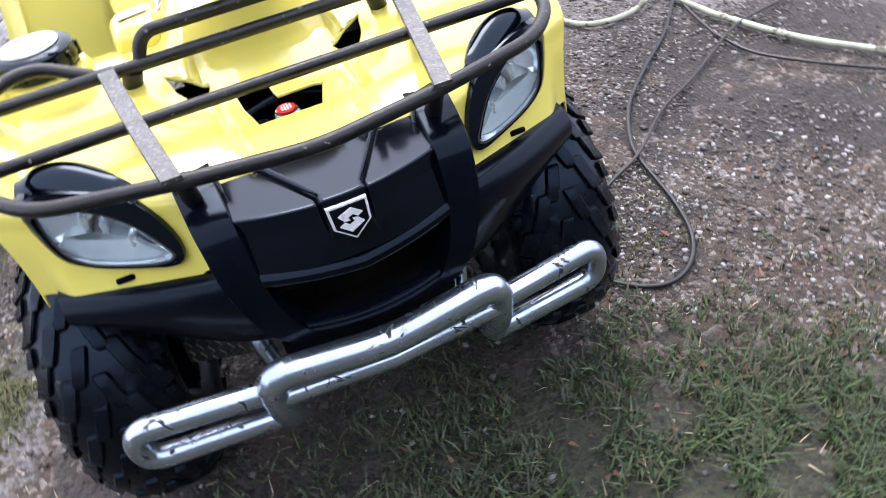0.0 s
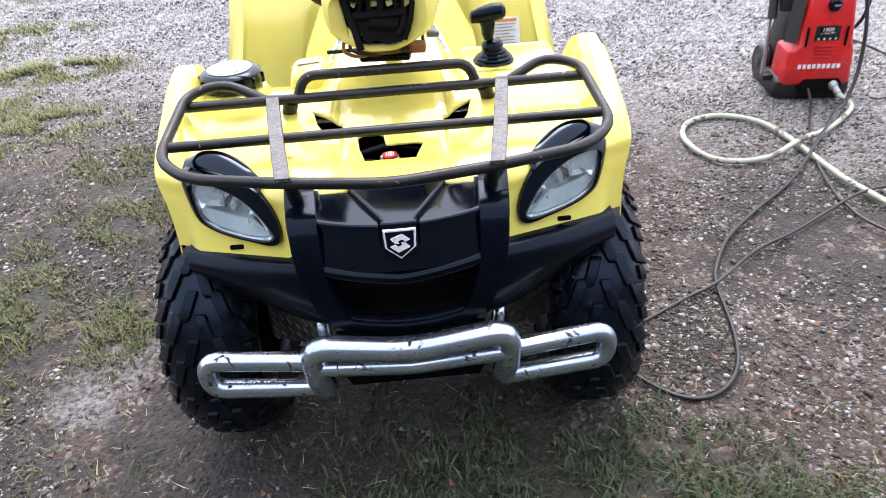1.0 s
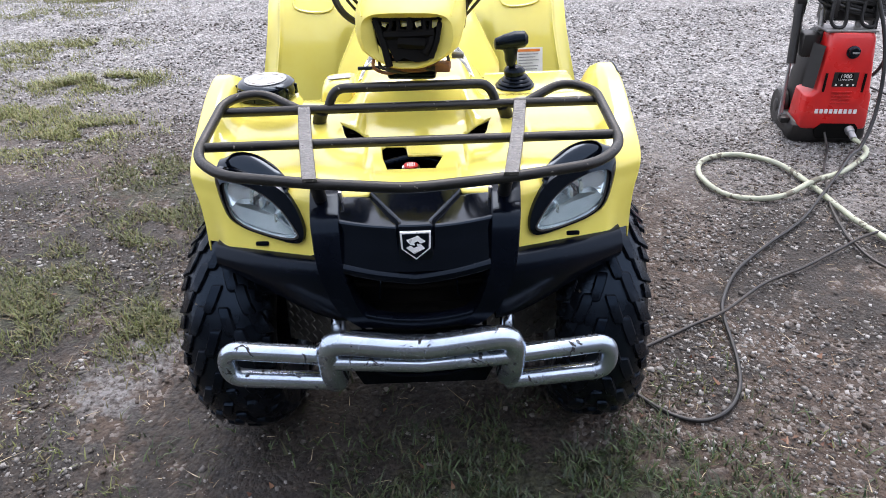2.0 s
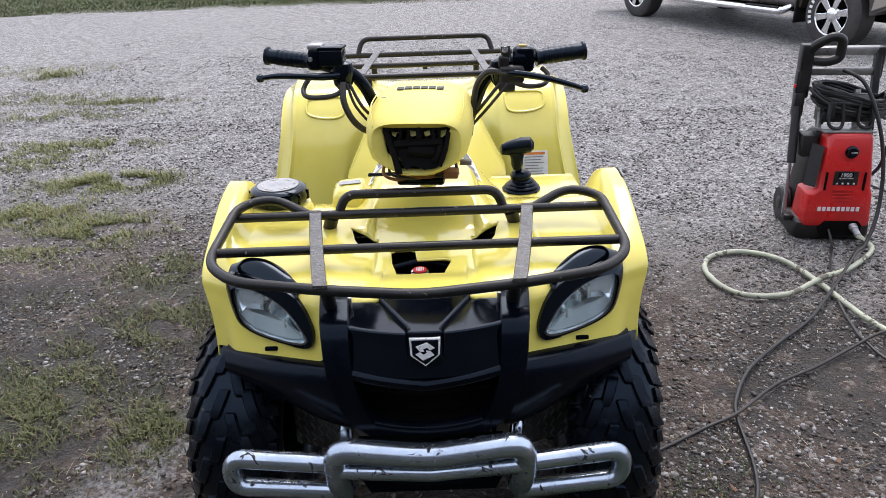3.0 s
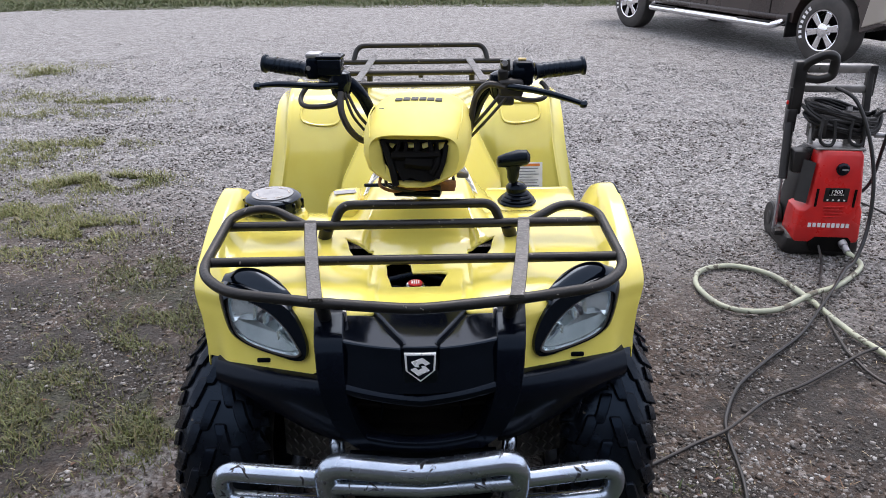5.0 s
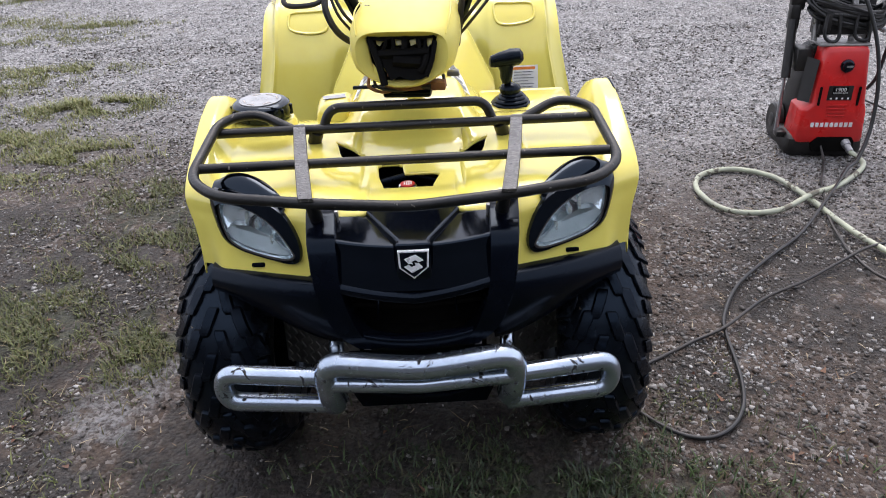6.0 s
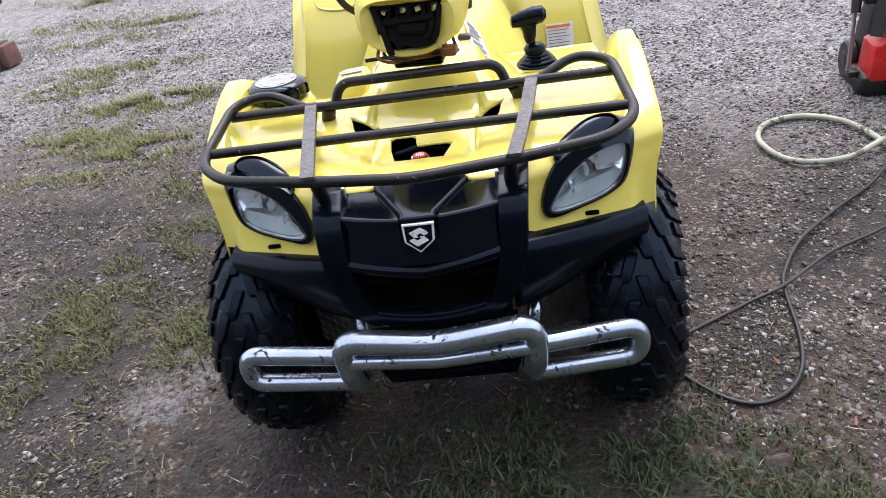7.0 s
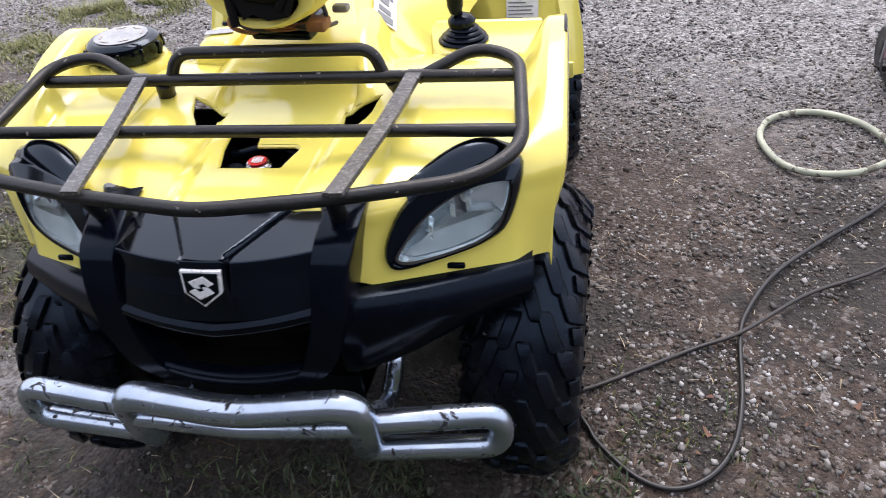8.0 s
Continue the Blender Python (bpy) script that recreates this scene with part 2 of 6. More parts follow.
    col = mix_colour(nodes, links, maths(nodes, links, "MULTIPLY", wet_and_shaded, 0.88), col, soil)
    green = None
    for cx, cy, r in ((0.3, -0.65, 0.55), (-1.5, 0.55, 0.35), (-1.25, 1.45, 0.25), (0.75, -0.75, 0.4), (-0.97, 0.45, 0.20)):
        b = blob(cx, cy, r, 0.9)
        green = b if green is None else maths(nodes, links, "MAXIMUM", green, b)
    far = maths(nodes, links, "ADD", maths(nodes, links, "SUBTRACT", y, 13.6), maths(nodes, links, "MULTIPLY", maths(nodes, links, "SUBTRACT", n1, 0.5), 1.2))
    lawn = remap(nodes, links, far, -0.25, 0.25)
    # the lawn that begins where the walker stands and runs on, unseen, to the added wall
    front = maths(nodes, links, "ADD", maths(nodes, links, "ADD", y, maths(nodes, links, "MULTIPLY", x, 0.25)), maths(nodes, links, "MULTIPLY", maths(nodes, links, "SUBTRACT", n1, 0.5), 0.8))
    lawn = maths(nodes, links, "MAXIMUM", lawn, remap(nodes, links, front, -0.75, -1.05))
    green = maths(nodes, links, "MAXIMUM", maths(nodes, links, "MULTIPLY", green, 0.8), lawn)
    turf = mix_colour(nodes, links, remap(nodes, links, n3, 0.3, 0.7), (0.010, 0.012, 0.006), (0.044, 0.049, 0.020))
    col = mix_colour(nodes, links, green, col, turf)
    sod = mix_colour(nodes, links, remap(nodes, links, n2, 0.3, 0.7), (0.050, 0.066, 0.022), (0.100, 0.118, 0.046))
    col = mix_colour(nodes, links, remap(nodes, links, far, -0.25, 0.25), col, sod)
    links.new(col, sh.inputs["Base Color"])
    links.new(remap(nodes, links, n2, 0.3, 0.7, 0.55, 0.9), sh.inputs["Roughness"])
    h = maths(nodes, links, "ADD", maths(nodes, links, "MULTIPLY", n3, 0.8), maths(nodes, links, "MULTIPLY", n4, 0.35))
    h = maths(nodes, links, "SUBTRACT", h, maths(nodes, links, "MULTIPLY", cells.outputs["Distance"], 0.6))
    relief(nodes, links, sh, h, 0.9, 0.016)
    return m


def island_material(name, dark, light, warm, rough=(0.5, 0.8)):
    """Many small pieces in one mesh, each with a tone of its own."""
    m, nodes, links, sh = material(name)
    rnd = nodes.new("ShaderNodeNewGeometry").outputs["Random Per Island"]
    col = mix_colour(nodes, links, maths(nodes, links, "POWER", rnd, 2.0), dark, light)
    second = maths(nodes, links, "FRACT", maths(nodes, links, "MULTIPLY", rnd, 17.3))
    col = mix_colour(nodes, links, remap(nodes, links, second, 0.55, 0.95), col, warm)
    links.new(col, sh.inputs["Base Color"])
    links.new(remap(nodes, links, second, 0.0, 1.0, *rough), sh.inputs["Roughness"])
    return m


GROUND = ground_material()
WALL = surface("dark_unseen_wall", (0.052, 0.055, 0.060), (0.070, 0.073, 0.078), (0.6, 0.8), scale=2, grain=40, bump=0.3)
STONE = island_material("loose_stones", (0.024, 0.0195, 0.0165), (0.36, 0.35, 0.335), (0.058, 0.044, 0.034))
STONE_GREY = island_material("crushed_grey_stone", (0.126, 0.125, 0.124), (0.50, 0.492, 0.485), (0.250, 0.240, 0.230))
BLADE = island_material("green_grass_blades", (0.011, 0.027, 0.0065), (0.062, 0.104, 0.029), (0.062, 0.060, 0.027), (0.4, 0.6))
BLADE_LOW = island_material("dull_olive_blades", (0.052, 0.066, 0.017), (0.155, 0.175, 0.050), (0.130, 0.108, 0.050), (0.45, 0.65))
BLADE_DRY = island_material("olive_grass_blades", (0.100, 0.118, 0.030), (0.27, 0.29, 0.090), (0.230, 0.200, 0.090), (0.45, 0.65))
LAWN = island_material("mown_lawn_blades", (0.060, 0.082, 0.026), (0.125, 0.155, 0.055), (0.130, 0.125, 0.060), (0.45, 0.65))
STRAW = island_material("dry_straw", (0.24, 0.19, 0.11), (0.48, 0.41, 0.28), (0.16, 0.10, 0.06))
LEAF = island_material("dead_leaves", (0.10, 0.035, 0.018), (0.17, 0.085, 0.042), (0.11, 0.06, 0.036))

# ---- shapes ----
V = Vector


def tidy(verts, faces):
    bm = bmesh.new()
    vs = [bm.verts.new(v) for v in verts]
    for f in faces:
        try:
            bm.faces.new([vs[i] for i in f])
        except ValueError:
            pass
    bmesh.ops.recalc_face_normals(bm, faces=bm.faces)
    return bm


def merged(*shapes):
    verts, faces = [], []
    for v, f in shapes:
        n = len(verts)
        verts += list(v)
        faces += [tuple(i + n for i in q) for q in f]
    return verts, faces


def moved(shape, m):
    return [m @ V(v) for v in shape[0]], shape[1]


def mirrored(shape):
    return [V((-v[0], v[1], v[2])) for v in shape[0]], shape[1]


def part(name, shape, mat, parent=None, label="", smooth=True, bevel=0.0):
    """One mesh object under a thing or a part; shape is (points, faces) or a bmesh."""
    bm = shape if isinstance(shape, bmesh.types.BMesh) else tidy(*shape)
    for f in bm.faces:
        f.smooth = smooth
    if smooth:
        for e in bm.edges:
            if len(e.link_faces) == 2 and e.calc_face_angle(0) > 0.7:
                e.smooth = False
    data = bpy.data.meshes.new(name)
    bm.to_mesh(data)
    bm.free()
    data.materials.append(mat)
    ob = new(name, data)
    if parent is not None:
        ob.parent = parent
    if bevel:
        b = ob.modifiers.new("bevel", "BEVEL")
        b.width, b.segments, b.limit_method = bevel, 2, "ANGLE"
    if label:
        tagged(ob, label)
    return ob


def root(name, m, label, category, group="", kind=""):
    ob = new(name)
    ob.empty_display_size = 0.1
    ob.matrix_world = m
    return tagged(ob, label, category, group, kind)


def fillet(points, radius, seg=6):
    """A line with its corners rounded off."""
    pts = [V(p) for p in points]
    out = [pts[0]]
    for a, b, c in zip(pts, pts[1:], pts[2:]):
        d = min(radius, (a - b).length * 0.48, (c - b).length * 0.48)
        p, q = b + (a - b).normalized() * d, b + (c - b).normalized() * d
        for i in range(seg + 1):
            t = i / seg
            out.append(p.lerp(b, t).lerp(b.lerp(q, t), t))
    out.append(pts[-1])
    return out


def spline(points, per=8, closed=False):
    """A smooth line through the points."""
    pts = [V(p) for p in points]
    n = len(pts)
    out = []
    for i in range(n if closed else n - 1):
        g = (lambda k: pts[k % n]) if closed else (lambda k: pts[max(0, min(n - 1, k))])
        p0, p1, p2, p3 = g(i - 1), g(i), g(i + 1), g(i + 2)
        for j in range(per):
            t = j / per
            out.append(0.5 * (2 * p1 + (p2 - p0) * t + (2 * p0 - 5 * p1 + 4 * p2 - p3) * t * t + (3 * p1 - p0 - 3 * p2 + p3) * t ** 3))
    if not closed:
        out.append(pts[-1])
    return out


def tube(points, r, n=12, closed=False):
    """A round tube along a line; r is a radius or a function of the share of the way."""
    pts = [V(p) for p in points]
    clean = [pts[0]]
    for p in pts[1:]:
        if (p - clean[-1]).length > 1e-5:
            clean.append(p)
    pts = clean
    m = len(pts)
    verts, faces = [], []
    side = None
    for i, p in enumerate(pts):
        a = pts[(i - 1) % m] if closed or i else pts[0]
        b = pts[(i + 1) % m] if closed or i < m - 1 else pts[-1]
        t = (b - a).normalized()
        if side is None:
            side = t.orthogonal().normalized()
        side = (side - t * side.dot(t)).normalized()
        up = t.cross(side)
        rr = r(i / max(1, m - 1)) if callable(r) else r
        for k in range(n):
            w = 2 * math.pi * k / n
            verts.append(p + (side * math.cos(w) + up * math.sin(w)) * rr)
    for i in range(m if closed else m - 1):
        j = (i + 1) % m
        for k in range(n):
            faces.append((i * n + k, i * n + (k + 1) % n, j * n + (k + 1) % n, j * n + k))
    if not closed:
        faces.append(tuple(range(n)))
        faces.append(tuple((m - 1) * n + k for k in range(n)))
    return verts, faces


def lathe(profile, n=32, axis="z", centre=(0, 0, 0), caps=True):
    """A turned shape: profile rows of (radius, height)."""
    verts, faces = [], []
    c = V(centre)
    for r, h in profile:
        for k in range(n):
            w = 2 * math.pi * k / n
            a, b = r * math.cos(w), r * math.sin(w)
            verts.append(c + V({"z": (a, b, h), "x": (h, a, b), "y": (a, h, b)}[axis]))
    for i in range(len(profile) - 1):
        for k in range(n):
            faces.append((i * n + k, i * n + (k + 1) % n, (i + 1) * n + (k + 1) % n, (i + 1) * n + k))
    if caps:
        faces.append(tuple(range(n)))
        faces.append(tuple((len(profile) - 1) * n + k for k in range(n)))
    return verts, faces


def box(cx, cy, cz, sx, sy, sz, bevel=0.004, seg=2, m=None):
    bm = bmesh.new()
    bmesh.ops.create_cube(bm, size=1.0)
    for v in bm.verts:
        v.co = V((v.co.x * sx, v.co.y * sy, v.co.z * sz))
    if bevel:
        bmesh.ops.bevel(bm, geom=list(bm.edges), offset=bevel, segments=seg, affect="EDGES", profile=0.5)
    verts = [v.co + V((cx, cy, cz)) for v in bm.verts]
    bm.verts.index_update()
    faces = [tuple(v.index for v in f.verts) for f in bm.faces]
    bm.free()
    return moved((verts, faces), m) if m is not None else (verts, faces)


def loft(rings, closed=True, caps=True):
    """A skin over rings of equally many points."""
    n = len(rings[0])
    verts = [V(p) for ring in rings for p in ring]
    faces = []
    for i in range(len(rings) - 1):
        for k in range(n if closed else n - 1):
            faces.append((i * n + k, i * n + (k + 1) % n, (i + 1) * n + (k + 1) % n, (i + 1) * n + k))
    if caps:
        faces.append(tuple(range(n)))
        faces.append(tuple((len(rings) - 1) * n + k for k in range(n)))
    return verts, faces


def slab(outline, offset):
    """A plate: a closed outline in space and the same outline moved by offset."""
    o = V(offset)
    return loft([[V(p) for p in outline], [V(p) + o for p in outline]])


def shell(grid, thick):
    """A sheet with thickness from rows of points."""
    g = np.array(grid, float)
    du = np.gradient(g, axis=0)
    dv = np.gradient(g, axis=1)
    nrm = np.cross(du, dv)
    nrm /= np.linalg.norm(nrm, axis=2, keepdims=True) + 1e-12
    inner = g - nrm * thick
    a, b = g.shape[:2]
    verts = [tuple(p) for p in g.reshape(-1, 3)] + [tuple(p) for p in inner.reshape(-1, 3)]
    faces = []
    k = a * b
    for i in range(a - 1):
        for j in range(b - 1):
            q = (i * b + j, i * b + j + 1, (i + 1) * b + j + 1, (i + 1) * b + j)
            faces.append(q)
            faces.append(tuple(k + w for w in reversed(q)))
    rim = [(i, 0) for i in range(a)] + [(a - 1, j) for j in range(1, b)] + [(i, b - 1) for i in range(a - 2, -1, -1)] + [(0, j) for j in range(b - 2, 0, -1)]
    for (i, j), (p, q) in zip(rim, rim[1:] + rim[:1]):
        faces.append((i * b + j, p * b + q, k + p * b + q, k + i * b + j))
    return verts, faces


def inside(poly, x, y):
    hit = False
    for (x1, y1), (x2, y2) in zip(poly, poly[1:] + poly[:1]):
        if (y1 > y) != (y2 > y) and x < (x2 - x1) * (y - y1) / (y2 - y1) + x1:
            hit = not hit
    return hit


def step(a, b, x):
    t = min(1.0, max(0.0, (x - a) / (b - a)))
    return t * t * (3 - 2 * t)


def disc(c, normal, r, thick, n=20):
    z = V(normal).normalized()
    q = z.to_track_quat("Z", "Y").to_matrix().to_4x4()
    return moved(lathe([(r * 0.9, 0), (r, thick * 0.3), (r, thick * 0.7), (r * 0.92, thick)], n), Matrix.Translation(c) @ q)


def bulk(name, verts, faces, mat, label, category):
    """Countless small pieces as one mesh, fast."""
    data = bpy.data.meshes.new(name)
    v = np.asarray(verts, np.float32)
    f = np.asarray(faces, np.int32)
    k = f.shape[1]
    data.vertices.add(len(v))
    data.vertices.foreach_set("co", v.ravel())
    data.loops.add(f.size)
    data.loops.foreach_set("vertex_index", f.ravel())
    data.polygons.add(len(f))
    data.polygons.foreach_set("loop_start", np.arange(0, f.size, k, dtype=np.int32))
    data.update(calc_edges=True)
    data.materials.append(mat)
    return tagged(new(name, data), label, category, kind="stuff")

# ---- the ground: one sheet to the horizon ----
def spaced(lo, hi, fine, reach_lo, reach_hi, grow=1.22):
    xs = list(np.arange(lo, hi, fine))
    d = fine
    while xs[-1] < reach_hi:
        d *= grow
        xs.append(xs[-1] + d)
    d = fine
    while xs[0] > reach_lo:
        d *= grow
        xs.insert(0, xs[0] - d)
    return np.array(xs)


def ground_height(x, y):
    p = V((x, y, 0))
    near = 1.0 if abs(x) < 8 and -4 < y < 16 else 0.4
    z = 0.012 * noise.noise(p * 0.9) + 0.008 * noise.noise(p * 3.1) + 0.006 * noise.noise(p * 9.0) + 0.004 * noise.noise(p * 26.0)
    if y > 13.0:
        z += 0.10 * step(13.2, 14.4, y)
    return z * near - 0.004


gx = spaced(-2.6, 2.6, 0.03, -400, 400)
gy = spaced(-1.4, 3.2, 0.03, -300, 600)
gv = [(x, y, ground_height(x, y)) for x in gx for y in gy]
nyg = len(gy)
gi, gj = np.meshgrid(np.arange(len(gx) - 1), np.arange(nyg - 1), indexing="ij")
gq = (gi * nyg + gj).ravel()
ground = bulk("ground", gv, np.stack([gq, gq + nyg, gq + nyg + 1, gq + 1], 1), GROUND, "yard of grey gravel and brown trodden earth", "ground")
ground["kind"] = "structure"
for poly in ground.data.polygons:
    poly.use_smooth = True


# an unseen wall added behind the camera: blocks low sky, darkens reflections in the fronts
wall = tagged(part("unseen_wall", box(0, -5.5, 1.95, 30, 0.2, 4.0, 0.0), WALL), "unseen dark wall added behind the camera to block low sky", "wall", kind="structure")

# ---- the quad bike ----
quad = root("quad_bike", pose(0, 0, 0, 0, 0, 1.3), "yellow quad bike with black racks and a worn silver bumper", "quad bike")


# front body: one moulding, two fender tops, a low pocket between them, a front face for the lamps
def lamp_plane(ax, z):
    return -0.282 + 0.50 * (ax - 0.26) + 0.35 * (z - 0.70)


def lampwise(x, z):
    """Brings a lamp outline onto the slanting lamp face, drawn in and lifted towards the outside."""
    return 0.26 + (x - 0.26) * 0.945, z + 0.002 + 0.065 * (x - 0.26)


def front_profile(q):
    ax = min(abs(q), 0.515)
    drop = max(0.0, abs(q) - 0.515)
    w = step(0.43, 0.487, ax)
    low = 0.668 - 0.030 * max(0.0, ax - 0.22) / 0.24
    centre = [(0.33, 0.895), (0.23, 0.885), (0.14, 0.853), (0.07, 0.815), (-0.08, 0.808), (-0.17, 0.804), (-0.245, 0.803), (-0.262, 0.797), (-0.268, 0.780), (-0.266, 0.760)]
    front = lamp_plane(ax, 0.79) + 0.012
    side = [(0.31 + (front - 0.31) * f, z) for f, z in ((0, 0.80), (0.2, 0.83), (0.42, 0.836), (0.62, 0.832), (0.8, 0.822), (0.93, 0.808))]
    side += [(lamp_plane(ax, z) + 0.012, z) for z in (0.785, 0.755, 0.72, low)]
    out = []
    for (y1, z1), (y2, z2) in zip(centre, side):
        # a channel that narrows to the front, with a short steep wall, then a flat ramp up to the fender top
        edge = float(np.interp(y1, (-0.31, -0.16, -0.03, 0.09, 0.2), (0.088, 0.100, 0.128, 0.128, 0.115)))
        rear = step(0.07, 0.16, y1)
        ramp = min(1.0, max(0.0, (ax - edge - 0.016) / (0.232 - edge - 0.016)))
        wall = min(1.0, max(0.0, (ax - edge) / 0.016))
        k = (1 - rear) * (0.42 * wall + 0.58 * ramp) + rear * step(0.112, 0.185, ax)
        y, z = y1 + (y2 - y1) * k, z1 + (z2 - z1) * k
        y = max(y, -0.264 - 0.2 * step(0.185, 0.206, ax))
        z -= 0.010 * math.exp(-((ax - 0.160) / 0.035) ** 2) * step(-0.08, 0.0, y) * (1 - step(0.08, 0.14, y))
        z += w * 0.075 * step(-0.15, 0.25, y) - drop * 1.0
        y += w * 0.02 * step(0.7, 0.62, z)
        floor = (1 - step(-0.004, 0.004, ax - edge)) * step(-0.275, -0.255, y) * (1 - step(0.05, 0.09, y))
        panel = step(0.262, 0.275, ax) * (1 - step(0.425, 0.440, ax)) * step(-0.12, -0.10, y) * (1 - step(0.16, 0.19, y))
        z -= 0.008 * floor + 0.0035 * panel
        cut = 0.024 * step(0.80, 0.67, z) * step(0.42, 0.515, ax)
        out.append(V((math.copysign(ax + 0.12 * drop - cut, q), y, z)))
    return spline(out, 14)


POCKET = [(-0.066, -0.156), (0.046, -0.156), (0.066, -0.090), (0.050, -0.082), (-0.016, -0.082), (-0.020, -0.040), (-0.032, -0.030), (-0.072, -0.030), (-0.084, -0.042), (-0.080, -0.095)]
VENT = [(0.114, 0.026), (0.186, 0.058), (0.174, 0.006), (0.152, -0.036), (0.124, -0.052)]
cols = [front_profile(q) for q in np.linspace(-0.545, 0.545, 420)]
sv, sf = shell([[tuple(p) for p in c] for c in cols], 0.004)
keep = []
VENT_L = [(-x, y) for x, y in VENT]


def dome_front(u):
    x = 0.282 + 0.174 * u
    z = 0.752 + 0.063 * math.sin(min(1.0, u * 1.25) * math.pi / 2) ** 1.2 - 0.022 * max(0.0, u - 0.8) / 0.2
    x, z = lampwise(x, z)
    return V((x, lamp_plane(x, z) - 0.006, z))


def dome_back(u):
    f = dome_front(u)
    return V((f.x - 0.014 * math.sin(math.pi * u) - 0.008, f.y + 0.020 + 0.052 * math.sin(math.pi * (0.1 + 0.8 * u)), 0.826 + 0.004 * u))


BROW = [tuple(dome_front(u).xy + V((0, 0.016))) for u in np.linspace(0, 1, 12)] + [tuple(dome_back(u).xy + V((0.0, -0.006))) for u in np.linspace(1, 0, 12)]
BROW_L = [(-x, y) for x, y in BROW]
LAMP_HOLE = [(0.442, 0.780), (0.428, 0.716), (0.396, 0.696), (0.340, 0.692), (0.280, 0.696), (0.258, 0.708), (0.268, 0.728), (0.300, 0.762), (0.350, 0.784), (0.408, 0.788)]
LAMP_HOLE = [lampwise(0.349 + (x - 0.349) * 1.05, 0.735 + (z - 0.735) * 1.05) for x, z in LAMP_HOLE]
for f in sf:
    c = sum((V(sv[i]) for i in f), V()) / len(f)
    if c.z > 0.7 and (inside(POCKET, c.x, c.y) or inside(VENT, c.x, c.y) or inside(VENT_L, c.x, c.y) or inside(BROW, c.x, c.y) or inside(BROW_L, c.x, c.y)):
        continue
    if c.z < 0.79 and c.y < -0.08 and inside(LAMP_HOLE, abs(c.x), c.z):
        continue
    keep.append(f)
front_body = part("front_body", (sv, keep), YELLOW, quad)


def body_height(x, y):
    best = min(cols, key=lambda c: abs(c[0].x - x))
    for a, b in zip(best, best[1:]):
        if (a.y - y) * (b.y - y) <= 0 and a.y != b.y:
            return a.z + (b.z - a.z) * (y - a.y) / (b.y - a.y)
    return 0.8


def draped(outline, lift=0.0):
    pts = []
    for (x1, y1), (x2, y2) in zip(outline, outline[1:] + outline[:1]):
        for i in range(6):
            x, y = x1 + (x2 - x1) * i / 6, y1 + (y2 - y1) * i / 6
            pts.append(V((x, y, body_height(x, y) + lift)))
    return pts


part("pocket_rim", tube(draped(POCKET, 0.0), 0.0038, 8, True), YELLOW, front_body)
part("pocket_step", tube(draped([(-0.010, -0.046), (-0.006, -0.030), (0.050, -0.028), (0.078, -0.040), (0.080, -0.046), (0.050, -0.036), (0.0, -0.038)], -0.0005), 0.0022, 6, True), YELLOW, front_body)
part("cover_screw", disc((0.012, -0.022, body_height(0.012, -0.022) - 0.001), (0, -0.1, 1), 0.005, 0.003, 12), DARK, front_body)
for v in (VENT, VENT_L):
    part("vent_rim", tube(draped(v, 0.0), 0.0032, 8, True), YELLOW, front_body)
# near-black trays added below the openings, deep shade put into their colour
part("pocket_shade_tray", merged(box(0, -0.07, 0.71, 0.22, 0.25, 0.02), box(0, 0.05, 0.75, 0.22, 0.01, 0.08), box(0, -0.192, 0.745, 0.2, 0.01, 0.08), box(-0.11, -0.07, 0.745, 0.008, 0.25, 0.08), box(0.11, -0.07, 0.745, 0.008, 0.25, 0.08)), DARK, front_body)
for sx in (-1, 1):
    part("vent_shade_tray", merged(box(sx * 0.158, 0.010, 0.716, 0.12, 0.18, 0.012), box(sx * 0.218, 0.010, 0.750, 0.006, 0.18, 0.07), box(sx * 0.104, 0.010, 0.750, 0.006, 0.18, 0.07), box(sx * 0.158, 0.098, 0.750, 0.12, 0.006, 0.07), box(sx * 0.158, -0.078, 0.748, 0.12, 0.006, 0.066)), DARK, front_body)
    part("vent_web", tube([(sx * 0.125, -0.01, 0.742), (sx * 0.148, 0.012, 0.752), (sx * 0.18, 0.05, 0.745)], 0.006, 8), BLACK_MATT, front_body)
cap = part("radiator_cap", lathe([(0.022, 0.0), (0.025, 0.006), (0.025, 0.016), (0.020, 0.022), (0.006, 0.024)], 24, "z", (-0.012, -0.112, 0.764)), CHROME, quad, "red-labelled radiator cap")
part("cap_label", lathe([(0.0165, 0), (0.0165, 0.002)], 24, "z", (-0.012, -0.112, 0.7880)), RED, cap)
for i in range(4):
    part("cap_print", box(-0.019 + 0.0050 * i, -0.112, 0.7912, 0.0034, 0.022 - 0.004 * abs(i - 1.5), 0.001, 0.0), BADGE, cap)
part("filler_neck", tube([(-0.062, -0.11, 0.71), (-0.058, -0.115, 0.775)], 0.017, 14), BLACK_MATT, quad)
part("hose_clip", tube(fillet([(-0.08, -0.06, 0.77), (0.0, -0.05, 0.785), (0.075, -0.07, 0.77)], 0.03), 0.009, 10), BLACK_MATT, quad)

